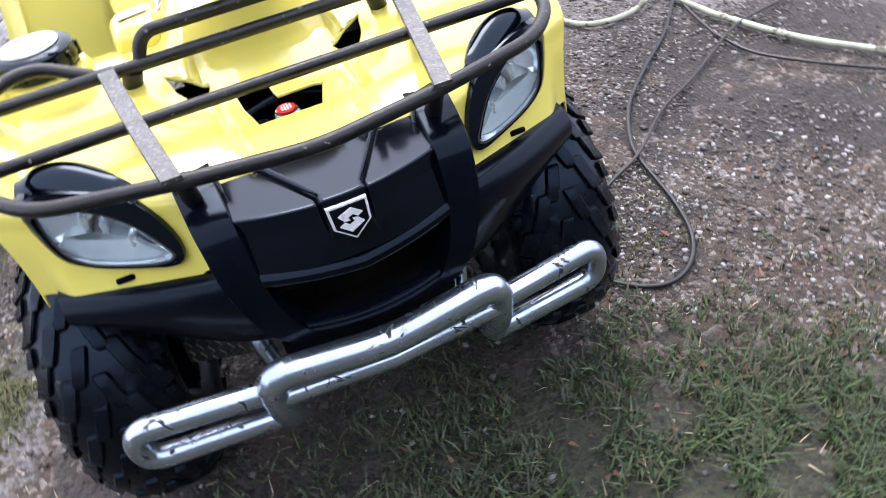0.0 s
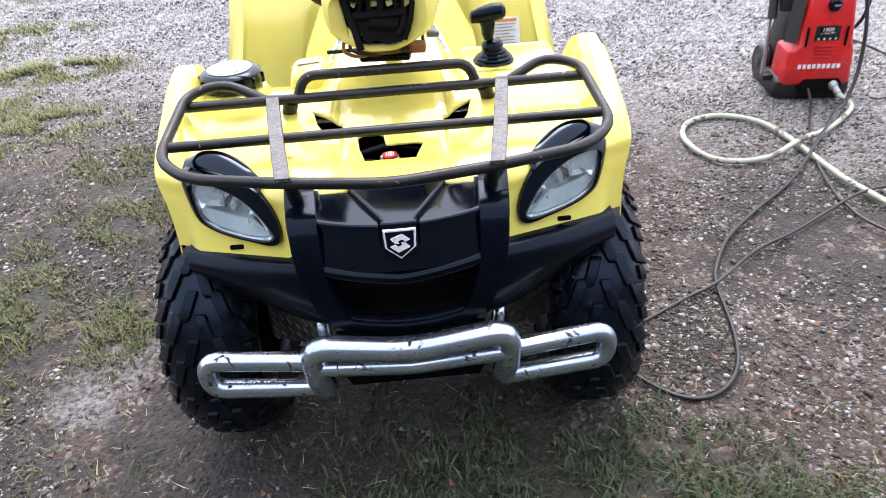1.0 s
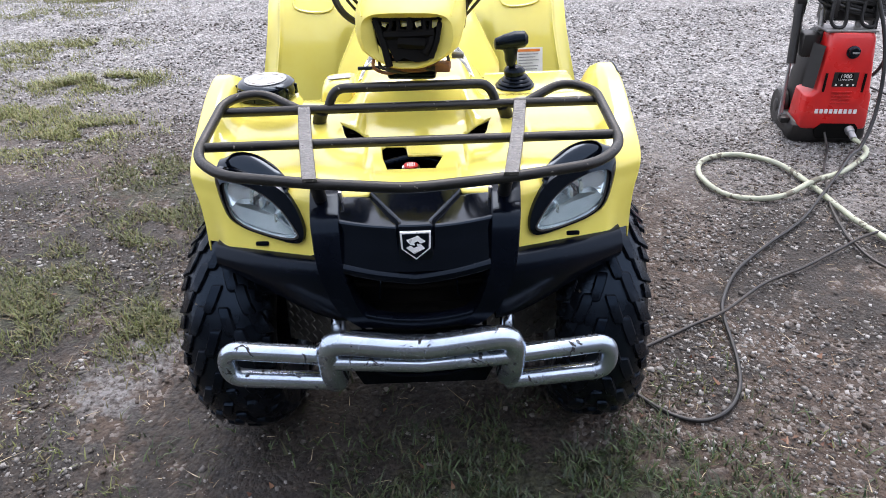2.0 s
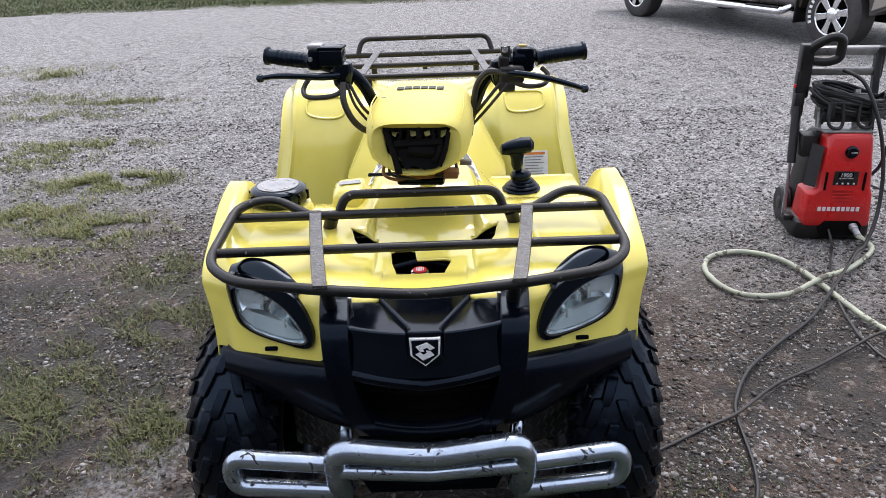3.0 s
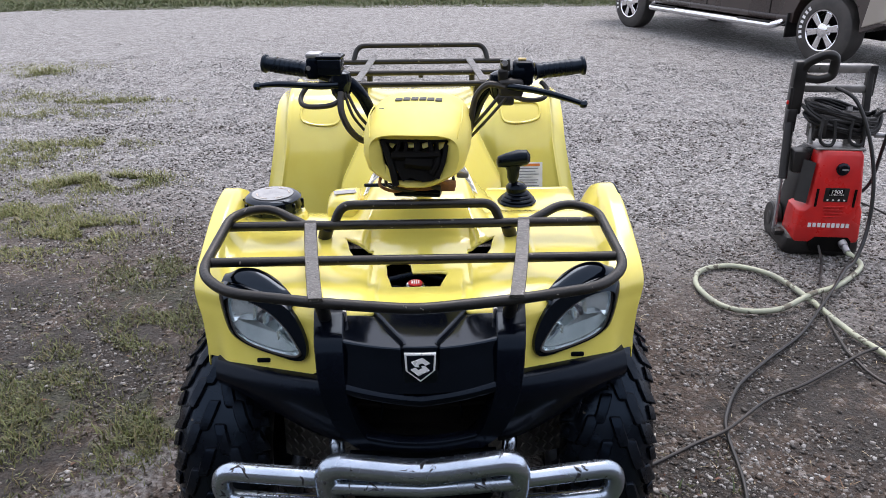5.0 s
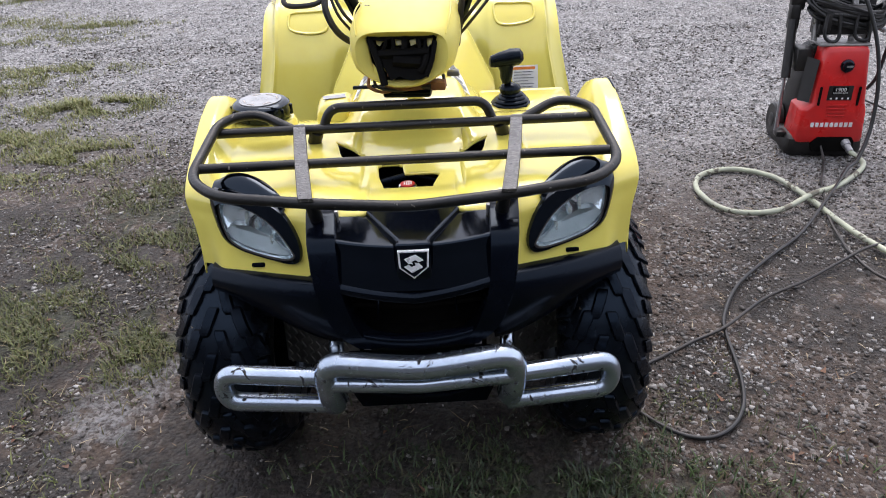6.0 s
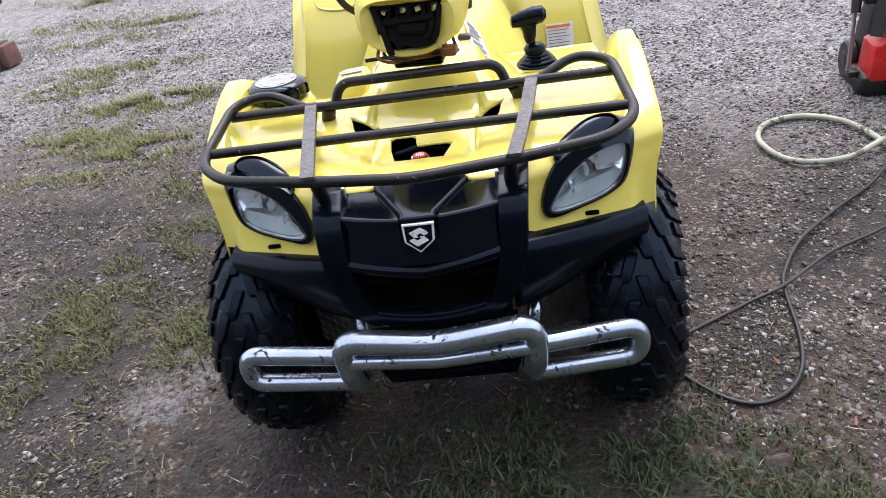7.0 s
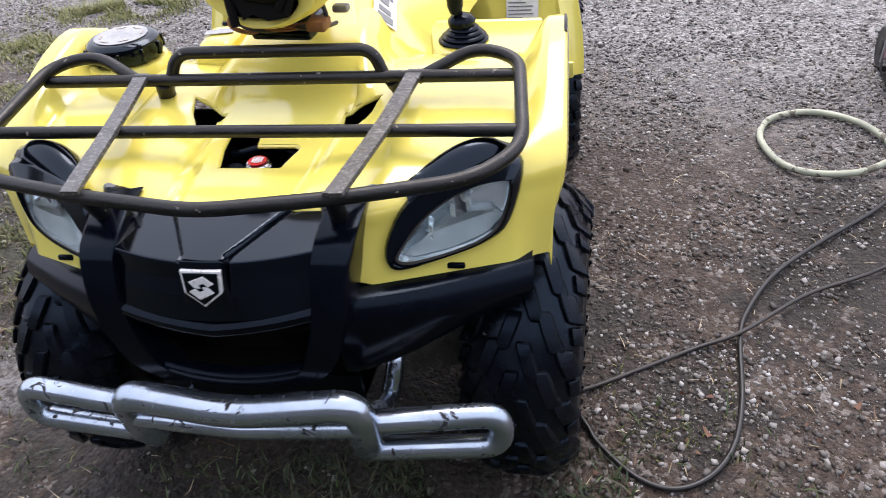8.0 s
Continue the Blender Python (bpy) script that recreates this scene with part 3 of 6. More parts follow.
# centre shroud behind the pocket, running up under the steering
def ring(y, wt, wb, zt, zb, n=10):
    half = [V((wt * 0.80 * t, y, zt - 0.004 * t * t)) for t in np.linspace(0, 1, 6)] + [V((wt * (0.80 + 0.20 * t), y, zt - 0.004 - 0.026 * t)) for t in (0.06, 0.35, 0.65, 0.94)]
    half += [V((wt + (wb - wt) * t, y, zt - 0.03 + (zb - zt + 0.03) * t)) for t in np.linspace(0.12, 1, n)]
    return [V((-p.x, p.y, p.z)) for p in reversed(half[1:])] + half


TANK = [(0.16, 0.09, 0.14, 0.83, 0.78), (0.21, 0.118, 0.19, 0.880, 0.79), (0.26, 0.125, 0.245, 0.898, 0.78), (0.33, 0.100, 0.235, 0.915, 0.79),
        (0.44, 0.085, 0.215, 0.955, 0.79), (0.55, 0.075, 0.20, 0.965, 0.77), (0.70, 0.17, 0.265, 0.955, 0.74), (0.90, 0.19, 0.28, 0.93, 0.72)]
centre = part("centre_cover", loft([ring(*row) for row in TANK], closed=False, caps=False), YELLOW, quad)


def tank_side(y, t):
    wt, wb, zt, zb = (float(np.interp(y, [r[0] for r in TANK], [r[k] for r in TANK])) for k in (1, 2, 3, 4))
    return V((wt + (wb - wt) * t, y, zt - 0.03 + (zb - zt + 0.03) * t))


def decal_patch(sx, y0, y1, t0, t1, out):
    """A thin sheet that lies on the slanting flank of the cover."""
    grid = []
    for y in np.linspace(y0, y1, 6):
        row = []
        for t in np.linspace(t0, t1, 5):
            p = tank_side(y, t) + V((0.75, -0.45, 0.5)).normalized() * out
            row.append((sx * p.x, p.y, p.z))
        grid.append(row)
    return shell(grid, 0.0008)


for sx in (-1, 1):
    if sx > 0:
        part("side_deck", merged(box(0.335, 0.43, 0.765, 0.27, 0.30, 0.02, 0.008), box(0.335, 0.585, 0.73, 0.26, 0.02, 0.09, 0.006)), YELLOW, quad)
    # side decal: dark letters' bars on a pale slanting band
    part("decal_band", decal_patch(sx, 0.335, 0.525, 0.10, 0.44, 0.0035), WHITE, centre)
    for i in range(6):
        y = 0.343 + 0.0295 * i
        part("decal_bar", decal_patch(sx, y, y + (0.022, 0.016, 0.024, 0.018, 0.023, 0.017)[i], 0.15 + 0.02 * (i % 2), 0.38 - 0.03 * (i % 3), 0.0055), PRINT_GREY, centre)
for sx in (-1,):
    part("shoulder", loft([[V((sx * (0.165 + a), 0.20 + b, z)) for a, b in pts] for z, pts in ((0.80, ((0, 0), (0.09, 0.015), (0.10, 0.13), (0, 0.14))), (0.856, ((0, 0), (0.082, 0.018), (0.092, 0.125), (0, 0.14))),
         (0.876, ((0, 0.012), (0.06, 0.032), (0.07, 0.112), (0, 0.13))))]), YELLOW, centre, bevel=0.012)
    part("shoulder_strip", box(0, 0, 0, 0.060, 0.026, 0.0016, 0.0, m=Matrix.Translation((-0.205, 0.272, 0.8785)) @ pose(0, 0, 0, 0, 0, 12)), STICKER, centre)


edge_column = min(cols, key=lambda c: abs(c[0].x - 0.512))
part("flange_edge", tube([p + V((0.004, 0, 0.002)) for p in edge_column[0:26:2]], 0.0035, 8), BLACK_MATT, front_body)

# filler cap on one fender
fuel = part("fuel_cap", merged(lathe([(0.060, 0.0), (0.073, 0.004), (0.076, 0.018), (0.073, 0.036), (0.064, 0.043), (0.058, 0.044)], 40, "z", (-0.385, 0.200, 0.858))), BLACK_GLOSS, quad, "black fuel cap with a glossy round sticker greyed by painted sky sheen")
for i in range(10):
    w = 2 * math.pi * i / 10
    part("cap_grip", box(-0.385 + 0.0755 * math.cos(w), 0.200 + 0.0755 * math.sin(w), 0.876, 0.008, 0.008, 0.028, 0.003), BLACK_GLOSS, fuel)
part("cap_sticker", lathe([(0.054, 0), (0.054, 0.0015)], 36, "z", (-0.385, 0.200, 0.9025)), STICKER, fuel, "glossy dark sticker with sky sheen lightening its colour")
for a, r in ((0.3, 0.042), (1.1, 0.040), (2.0, 0.042), (3.5, 0.04), (4.3, 0.042), (5.3, 0.04)):
    m = Matrix.Translation((-0.385 + r * math.cos(a), 0.200 + r * math.sin(a), 0.9045)) @ pose(0, 0, 0, 0, 0, math.degrees(a) + 90)
    part("sticker_print", box(0, 0, 0, 0.02, 0.0035, 0.0008, 0.0, m=m), FAINT_PRINT, fuel)
part("cap_collar", lathe([(0.095, -0.03), (0.088, 0.0), (0.080, 0.014), (0.072, 0.016)], 36, "z", (-0.385, 0.200, 0.840)), YELLOW, quad)

# head lamps
LENS_OUT = [(0.440, 0.772), (0.426, 0.716), (0.395, 0.696), (0.340, 0.692), (0.280, 0.696), (0.257, 0.708), (0.268, 0.727), (0.302, 0.759), (0.352, 0.779), (0.408, 0.784)]
BEZEL = [(0.462, 0.792), (0.442, 0.712), (0.404, 0.689), (0.342, 0.685), (0.268, 0.688), (0.241, 0.703), (0.241, 0.740), (0.276, 0.790), (0.346, 0.810), (0.420, 0.814)]

LENS_OUT, BEZEL = [lampwise(x, z) for x, z in LENS_OUT], [lampwise(x, z) for x, z in BEZEL]


def on_lamp(outline, back=0.0, grow=1.0, up=0.0, proud=0.0):
    cx = sum(p[0] for p in outline) / len(outline)
    cz = sum(p[1] for p in outline) / len(outline)
    pts = []
    for x, z in outline:
        x2, z2 = cx + (x - cx) * grow, cz + (z - cz) * grow
        pts.append(V((x2, lamp_plane(x2, z2) + back - proud * step(0.34, 0.45, x2) * step(0.70, 0.77, z2), z2 + up)))
    return spline(pts, 4, True)


for sx in (1, -1):
    flip = (lambda s: s) if sx > 0 else mirrored
    housing = loft([on_lamp(LENS_OUT, -0.001, 1.02), on_lamp(LENS_OUT, -0.010, 1.05, 0.0, 0.014), on_lamp(BEZEL, -0.006, 0.96, 0.0, 0.012), on_lamp(BEZEL, 0.004, 1.0), on_lamp(BEZEL, 0.028, 0.97, -0.002), on_lamp(BEZEL, 0.055, 0.86, -0.012)], caps=False)
    lamp = part("headlight", flip(housing), BLACK_GLOSS, quad, "headlight in a glossy black housing")
    dome = []
    for u in np.linspace(0, 1, 26):
        f, b = dome_front(u), dome_back(u)
        dome.append([tuple(f.lerp(b, w) + V((0, 0, (0.006 + 0.020 * math.sin(math.pi * u)) * math.sin(math.pi * min(1.0, w * 1.1)) ** 0.8 - 0.012 * max(0, w - 0.9) * 10))) for w in np.linspace(0, 1, 14)])
    part("lamp_hood", flip(shell(dome, 0.003)), BLACK_GLOSS, lamp)
    part("reflector", flip(merged(loft([on_lamp(LENS_OUT, 0.002, 1.0), on_lamp(LENS_OUT, 0.020, 0.90), on_lamp(LENS_OUT, 0.034, 0.60), on_lamp(LENS_OUT, 0.040, 0.18), on_lamp(LENS_OUT, 0.040, 0.02)], caps=False))), REFLECTOR, lamp, smooth=False)
    for k, (fx, fz) in enumerate((lampwise(0.37, 0.75), lampwise(0.345, 0.742), lampwise(0.31, 0.725))):
        part("reflector_rib", flip(box(fx, lamp_plane(fx, fz) + 0.022, fz, 0.008, 0.03, 0.035 - 0.006 * k, 0.002)), REFLECTOR, lamp)
    part("bulb_shield", flip(lathe([(0.003, -0.014), (0.010, -0.010), (0.012, 0.0), (0.010, 0.02)], 16, "y", (0.347, lamp_plane(0.347, 0.741) + 0.034, 0.741))), GREY_METAL, lamp)
    shelf = [V((x, lamp_plane(x, z) + d, z)) for (x, z), d in ((lampwise(x, z), d) for x, z, d in ((0.272, 0.708, 0.004), (0.318, 0.733, 0.006), (0.362, 0.742, 0.006), (0.412, 0.735, 0.006), (0.402, 0.733, 0.040), (0.33, 0.728, 0.040)))]
    part("reflector_shelf", flip(slab(shelf, (0, 0, -0.004))), LAMP_SMOKE, lamp)
    part("lower_reflector", flip(slab([V((x, lamp_plane(x, z) + 0.010, z)) for x, z in (lampwise(x, z) for x, z in ((0.264, 0.706), (0.318, 0.728), (0.362, 0.737), (0.412, 0.730), (0.424, 0.719), (0.394, 0.699), (0.340, 0.695), (0.284, 0.699)))], (0, 0.004, 0))), LAMP_SMOKE, lamp)
    part("bulb", flip(lathe([(0.001, -0.020), (0.006, -0.016), (0.007, 0.0), (0.006, 0.012)], 14, "y", (0.359, lamp_plane(0.359, 0.766) + 0.030, 0.766))), WHITE, lamp)
    glass_shape = loft([on_lamp(LENS_OUT, -0.002, 1.0), on_lamp(LENS_OUT, -0.009, 0.93), on_lamp(LENS_OUT, -0.014, 0.6), on_lamp(LENS_OUT, -0.015, 0.1)])
    lens = part("lens", flip(glass_shape), LENS, lamp, "clear plastic lens with water drops")
    lens.visible_shadow = False
    part("lens_edge", flip(tube(on_lamp(LENS_OUT, -0.004, 1.0), 0.003, 8, True)), GREY_RUBBER, lamp)
    part("lamp_bracket", flip(box(0.345, -0.247, 0.673, 0.030, 0.008, 0.010, 0.003)), BLACK_MATT, quad)
    part("fender_plug", flip(lathe([(0.01, 0.0), (0.014, 0.006), (0.006, 0.01)], 14, "y", (0.222, -0.235, 0.802))), GREY_METAL, quad)

# black front: fascia with a shield-shaped middle, open grille below, columns, wings
def fascia_point(u, v):
    # u across, v down: a sloping shelf, a crisp raised middle, a full front
    z = 0.862 - 0.315 * v if v > 0.254 else 0.790 - 0.008 * (v - 0.02) / 0.234
    y = float(np.interp(v, (0.02, 0.254, 0.33, 0.40, 0.52), (-0.237, -0.357, -0.366, -0.378, -0.396)))
    half = 0.165 - 0.012 * v - 0.018 * step(0.75, 1.0, v)
    bulge = float(np.interp(v, (0.02, 0.254, 0.40, 0.52), (0.022, 0.038, 0.034, 0.026))) * (1 - u * u)
    dip = 0.012 * (1 - abs(u)) * step(0.5, 1, v)
    edge = 0.455 - 2.0 * (v - 0.10)
    fade = 1 - step(0.30, 0.46, v)
    rise = 0.0095 * (1 - step(max(edge, 0.19) - 0.008, max(edge, 0.19) + 0.012, abs(u))) * fade
    groove = 0.005 * math.exp(-((abs(u) - max(edge, 0.19) - 0.030) / 0.020) ** 2) * fade
    return V((half * u, y - bulge - 0.6 * (rise - groove), z - dip + 0.75 * (rise - groove)))


fascia = part("front_fascia", shell([[tuple(fascia_point(u, v)) for v in np.linspace(0.02, 0.52, 106)] for u in np.linspace(-1, 1, 260)], 0.004), BLACK_GLOSS, quad)


# the ledge over the grille: a long bar with a shallow V, its top face catching the sky
ledge = []
for u in np.linspace(-0.94, 0.94, 41):
    p = fascia_point(u, 0.50)
    drop = 0.016 * (1 - abs(u)) + 0.003
    q = V((p.x, p.y, p.z - drop))
    ledge.append([tuple(q + V((0, dy, dz))) for dy, dz in ((0.012, 0.012), (-0.006, 0.006), (-0.013, 0.001), (-0.014, -0.006), (-0.011, -0.013), (0.004, -0.017), (0.03, -0.018))])
part("grille_bar", shell(ledge, -0.003), BLACK_MATT, fascia)
# the hollow below it, its shade put into near-black sheets, with two posts and a cross rib far in
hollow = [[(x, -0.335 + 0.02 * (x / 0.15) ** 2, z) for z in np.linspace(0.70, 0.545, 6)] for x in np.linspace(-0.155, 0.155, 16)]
part("grille_shade_back", shell(hollow, 0.004), DARK, fascia)
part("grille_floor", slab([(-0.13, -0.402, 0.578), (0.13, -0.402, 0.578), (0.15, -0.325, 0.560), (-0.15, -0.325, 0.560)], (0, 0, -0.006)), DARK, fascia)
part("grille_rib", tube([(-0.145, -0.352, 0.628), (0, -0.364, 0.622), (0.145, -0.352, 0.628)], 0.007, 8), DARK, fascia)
lip = [V((0.128 * u, -0.405 - 0.014 * (1 - u * u), 0.588 - 0.012 * (1 - u * u))) for u in np.linspace(-1, 1, 21)]
lip_rings = []
for i, p in enumerate(lip):
    lip_rings.append([p + V((0, dy, dz)) for dy, dz in ((0.02, 0.004), (0.002, 0.006), (-0.006, 0.002), (-0.007, -0.008), (0.0, -0.026), (0.02, -0.036))])
part("lower_lip", loft(lip_rings), BLACK_MATT, fascia, bevel=0.002)
part("chin", loft([[(sx2 * w, y, z) for sx2, w, y in ((-1, w0, y0 + 0.03), (-1, w0 * 0.9, y0), (0, 0, y0 - 0.010), (1, w0 * 0.9, y0), (1, w0, y0 + 0.03))] for z, w0, y0 in ((0.580, 0.138, -0.405), (0.545, 0.125, -0.392), (0.505, 0.110, -0.360), (0.470, 0.105, -0.320))], closed=False, caps=False), BLACK_MATT, fascia)
for sx in (-1, 1):
    part("grille_post", tube([(sx * 0.078, -0.378, 0.668), (sx * 0.084, -0.372, 0.600)], 0.0022, 8), BLACK_GLOSS, fascia)
    part("fascia_clip", box(sx * 0.157, -0.286, 0.800, 0.009, 0.012, 0.030, 0.003), GREY_METAL, fascia)
    line = [(sx * 0.190, -0.268, 0.812), (sx * 0.189, -0.288, 0.808), (sx * 0.184, -0.348, 0.787), (sx * 0.181, -0.372, 0.760), (sx * 0.177, -0.390, 0.71), (sx * 0.166, -0.400, 0.655), (sx * 0.142, -0.404, 0.595), (sx * 0.104, -0.398, 0.553)]
    pts = spline(line, 8)
    rings = []
    for i, p in enumerate(pts):
        f = i / len(pts)
        w = 0.031 - 0.008 * f ** 2
        back = (0.12 + 0.88 * step(0.02, 0.22, f)) * (1 - 0.6 * f)
        rings.append([p + V((dx * w, dy, 0)) for dx, dy in ((-sx, 0.035), (-sx, -0.009), (-0.93 * sx, -0.0145), (0.88 * sx, -0.0135), (0.97 * sx, -0.009), (sx, -0.002), (1.02 * sx, 0.05 * back), (1.05 * sx, 0.115 * back))])
    part("front_column", loft(rings), BLACK_MATT, quad, bevel=0.0015)
    # the lower wing below the lamp: a rounded brow with a crease, hollow under it
    wing = []
    for t in np.linspace(0, 1, 30):
        x = 0.165 + 0.30 * t
        top = V((x, -0.338 + 0.150 * t ** 1.35, 0.668 - 0.034 * t))
        low = 0.520 + 0.060 * step(0.0, 0.95, t)
        crease = top.z - 0.030 + 0.012 * t
        prof = [top + V((0, 0.03, 0.008)), top + V((0, 0, 0.008)), top + V((0, -0.016, 0)), V((x, top.y - 0.027, crease)), V((x, top.y - 0.022, (crease + low) / 2)), V((x, top.y - 0.002, low)), V((x, top.y + 0.05, low + 0.004))]
        wing.append([tuple(V((sx * p.x, p.y, p.z))) for p in spline(prof, 5)])
    part("front_wing", shell(wing, 0.005), BLACK_MATT, quad)
    part("wing_tip", box(sx * 0.462, -0.168, 0.608, 0.012, 0.06, 0.05, 0.005), BLACK_MATT, quad)
    # inner mudguard, and the tread-plate guard in front of the suspension arms
    part("inner_guard", shell([[(sx * x, 0.02 + 0.02 * t, 0.36 + 0.30 * t) for t in np.linspace(0, 1, 4)] for x in np.linspace(0.12, 0.36, 5)], 0.004), BLACK_MATT, quad)
    p00, p10, p01, p11 = V((0.165, -0.150, 0.500)), V((0.355, -0.075, 0.425)), V((0.165, -0.085, 0.23)), V((0.375, -0.01, 0.23))
    plate = part("diamond_plate", slab([(sx * p.x, p.y, p.z) for p in (p00, p10, p11, p01)], (0, 0.004, 0)), PLATE, quad, "dark dirty diamond tread plate")
    normal = (p10 - p00).cross(p01 - p00).normalized()
    normal = normal if normal.y < 0 else -normal
    for i in range(10):
        for j in range(11):
            a, b = (i + 0.5) / 10, (j + 0.5) / 11
            p = p00.lerp(p10, a).lerp(p01.lerp(p11, a), b) + normal * 0.0018
            m = Matrix.Translation((sx * p.x, p.y, p.z)) @ pose(0, 0, 0, -12, 0, sx * 20) @ pose(0, 0, 0, 0, 45 if (i + j) % 2 else -45, 0)
            part("tread_diamond", box(0, 0, 0, 0.017, 0.0045, 0.0045, 0.0012, 1, m=m), PLATE, plate)
    part("brake_pipe", tube([(sx * 0.292, -0.115, 0.54), (sx * 0.298, -0.100, 0.42), (sx * 0.300, -0.06, 0.33)], 0.0032, 8), GREY_METAL, quad)

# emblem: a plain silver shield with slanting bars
def badge_plane(z):
    return V((0, -0.402 - 0.25 * (0.782 - z), z))


def shield(g, out):
    pts = []
    for x, z in ((-0.031, 0.0), (0.031, 0.0), (0.029, -0.034), (0.0, -0.056), (-0.029, -0.034)):
        z2 = 0.782 + (z + 0.024) * g - 0.024
        pts.append(badge_plane(z2) + V((x * g, -0.009 - out, 0)))
    return pts


badge = part("badge", slab(shield(1.0, 0.0), (0, 0.01, 0)), BADGE, quad, "silver shield badge on a black ground", bevel=0.001)
part("badge_field", slab(shield(0.86, 0.0015), (0, 0.004, 0)), BLACK_GLOSS, badge)
for mark in (((-0.018, -0.016), (0.004, -0.008), (0.019, -0.019), (0.010, -0.023), (0.004, -0.018), (-0.004, -0.021), (-0.002, -0.026), (-0.010, -0.025)),
             ((0.018, -0.033), (-0.004, -0.043), (-0.019, -0.031), (-0.010, -0.027), (-0.004, -0.032), (0.004, -0.029), (0.002, -0.024), (0.010, -0.025))):
    pts = []
    for x, dz in mark:
        pts.append(badge_plane(0.783 + dz) + V((x, -0.0125, 0)))
    part("badge_bar", slab(pts, (0, 0.003, 0)), BADGE, badge, smooth=False)

# silver front bumper
hump = fillet([(-0.192, -0.398, 0.398), (-0.198, -0.415, 0.440), (-0.200, -0.43, 0.535), (0.0, -0.448, 0.522), (0.200, -0.43, 0.535), (0.198, -0.415, 0.440), (0.192, -0.398, 0.398)], 0.052, 8)
bumper = part("front_bumper", tube(hump, 0.0265, 18), SILVER, quad, "worn silver tube bumper with black chips")
part("cross_tube", tube([(-0.198, -0.428, 0.478), (0, -0.438, 0.472), (0.198, -0.428, 0.478)], 0.0185, 16), SILVER, bumper)
for sx in (-1, 1):
    top, end = (0.462, 0.420) if sx > 0 else (0.476, 0.436)
    loop = fillet([(sx * 0.19, -0.405, top), (sx * end, -0.372, top), (sx * end, -0.372, top - 0.078), (sx * 0.185, -0.395, top - 0.080)], 0.05, 9)
    part("side_loop", tube(loop, 0.0212, 18), SILVER, bumper)
    part("loop_gusset", slab([(sx * 0.172, -0.405, 0.46), (sx * 0.205, -0.42, 0.45), (sx * 0.196, -0.390, 0.390), (sx * 0.165, -0.378, 0.384)], (0, 0.012, 0)), SILVER, bumper, bevel=0.003)
    part("mount_tube", tube(fillet([(sx * 0.190, -0.30, 0.375), (sx * 0.192, -0.225, 0.33), (sx * 0.210, -0.210, 0.415), (sx * 0.204, -0.14, 0.430)], 0.04), 0.018, 14), SILVER, bumper)

# racks
def rack_foot(x, y, top, bottom, parent):
    part("rack_foot", merged(lathe([(0.018, 0), (0.016, 0.006), (0.0125, 0.012)], 14, "z", (x, y, bottom)), tube([(x, y, bottom), (x, y, top)], 0.0125, 12)), RACK, parent)


R = 0.0115
outer = fillet([(-0.262, 0.033, 0.872), (-0.37, 0.085, 0.908), (-0.452, 0.055, 0.898), (-0.470, -0.185, 0.856), (-0.395, -0.275, 0.853), (-0.2, -0.33, 0.855), (0, -0.368, 0.856),
                (0.2, -0.33, 0.855), (0.388, -0.275, 0.853), (0.458, -0.185, 0.856), (0.442, 0.055, 0.898), (0.365, 0.085, 0.908), (0.262, 0.033, 0.872)], 0.05, 6)
rack = part("front_rack", tube(outer, R, 14), RACK, quad, "black tube cargo rack, paint worn on its straps")
part("middle_bar", tube([(-0.462, -0.138, 0.860), (0.452, -0.138, 0.860)], R * 0.95, 14), RACK, rack)
part("rear_bar", tube([(-0.455, 0.030, 0.878), (0.446, 0.030, 0.878)], R, 14), RACK, rack)
part("centre_hoop", tube(fillet([(-0.205, 0.034, 0.872), (-0.184, 0.045, 0.924), (0.184, 0.045, 0.924), (0.205, 0.034, 0.872)], 0.05, 8), R, 14), RACK, rack)
for sx in (-1, 1):
    strap = spline([(sx * 0.260, 0.038, 0.886), (sx * 0.236, -0.13, 0.873), (sx * 0.206, -0.312, 0.8700), (sx * 0.200, -0.344, 0.8695)], 5)
    rings = []
    for p in strap:
        rings.append([p + V((dx * 0.0150, 0, dz)) for dx, dz in ((-1, 0), (-0.9, 0.003), (0.9, 0.003), (1, 0), (1, -0.004), (-1, -0.004))])
    part("rack_strap", loft(rings), STRAP, rack, "flat strap worn to bare grey metal")
    foot = fillet([(sx * 0.218, 0.032, 0.874), (sx * 0.230, 0.050, 0.84), (sx * 0.235, 0.060, 0.808)], 0.02)
    part("rack_leg", merged(tube(foot, 0.017, 12), lathe([(0.022, 0), (0.022, 0.006), (0.015, 0.008)], 16, "z", (sx * 0.235, 0.061, 0.812))), RACK, rack)
    part("front_leg", tube(fillet([(sx * 0.192, -0.325, 0.852), (sx * 0.190, -0.30, 0.80), (sx * 0.17, -0.25, 0.70)], 0.03), 0.014, 12), RACK, rack)

rack.matrix_basis = Matrix.Translation((-0.006, 0, 0))

rear_rack = part("rear_rack", tube(fillet([(-0.30, 1.27, 0.968), (-0.40, 1.34, 0.968), (-0.40, 1.79, 0.968), (0.40, 1.79, 0.968), (0.40, 1.34, 0.968), (0.30, 1.27, 0.968)], 0.06, 6), R, 12), RACK, quad, "black tube rear rack with pale worn straps")
part("front_bar", tube([(-0.34, 1.28, 0.968), (0.34, 1.28, 0.968)], R, 12), RACK, rear_rack)
part("middle_bar", tube([(-0.40, 1.52, 0.968), (0.40, 1.52, 0.968)], R, 12), RACK, rear_rack)
part("rear_hoop", tube(fillet([(-0.305, 1.79, 0.968), (-0.285, 1.82, 1.036), (0.285, 1.82, 1.036), (0.305, 1.79, 0.968)], 0.05, 8), R, 12), RACK, rear_rack)
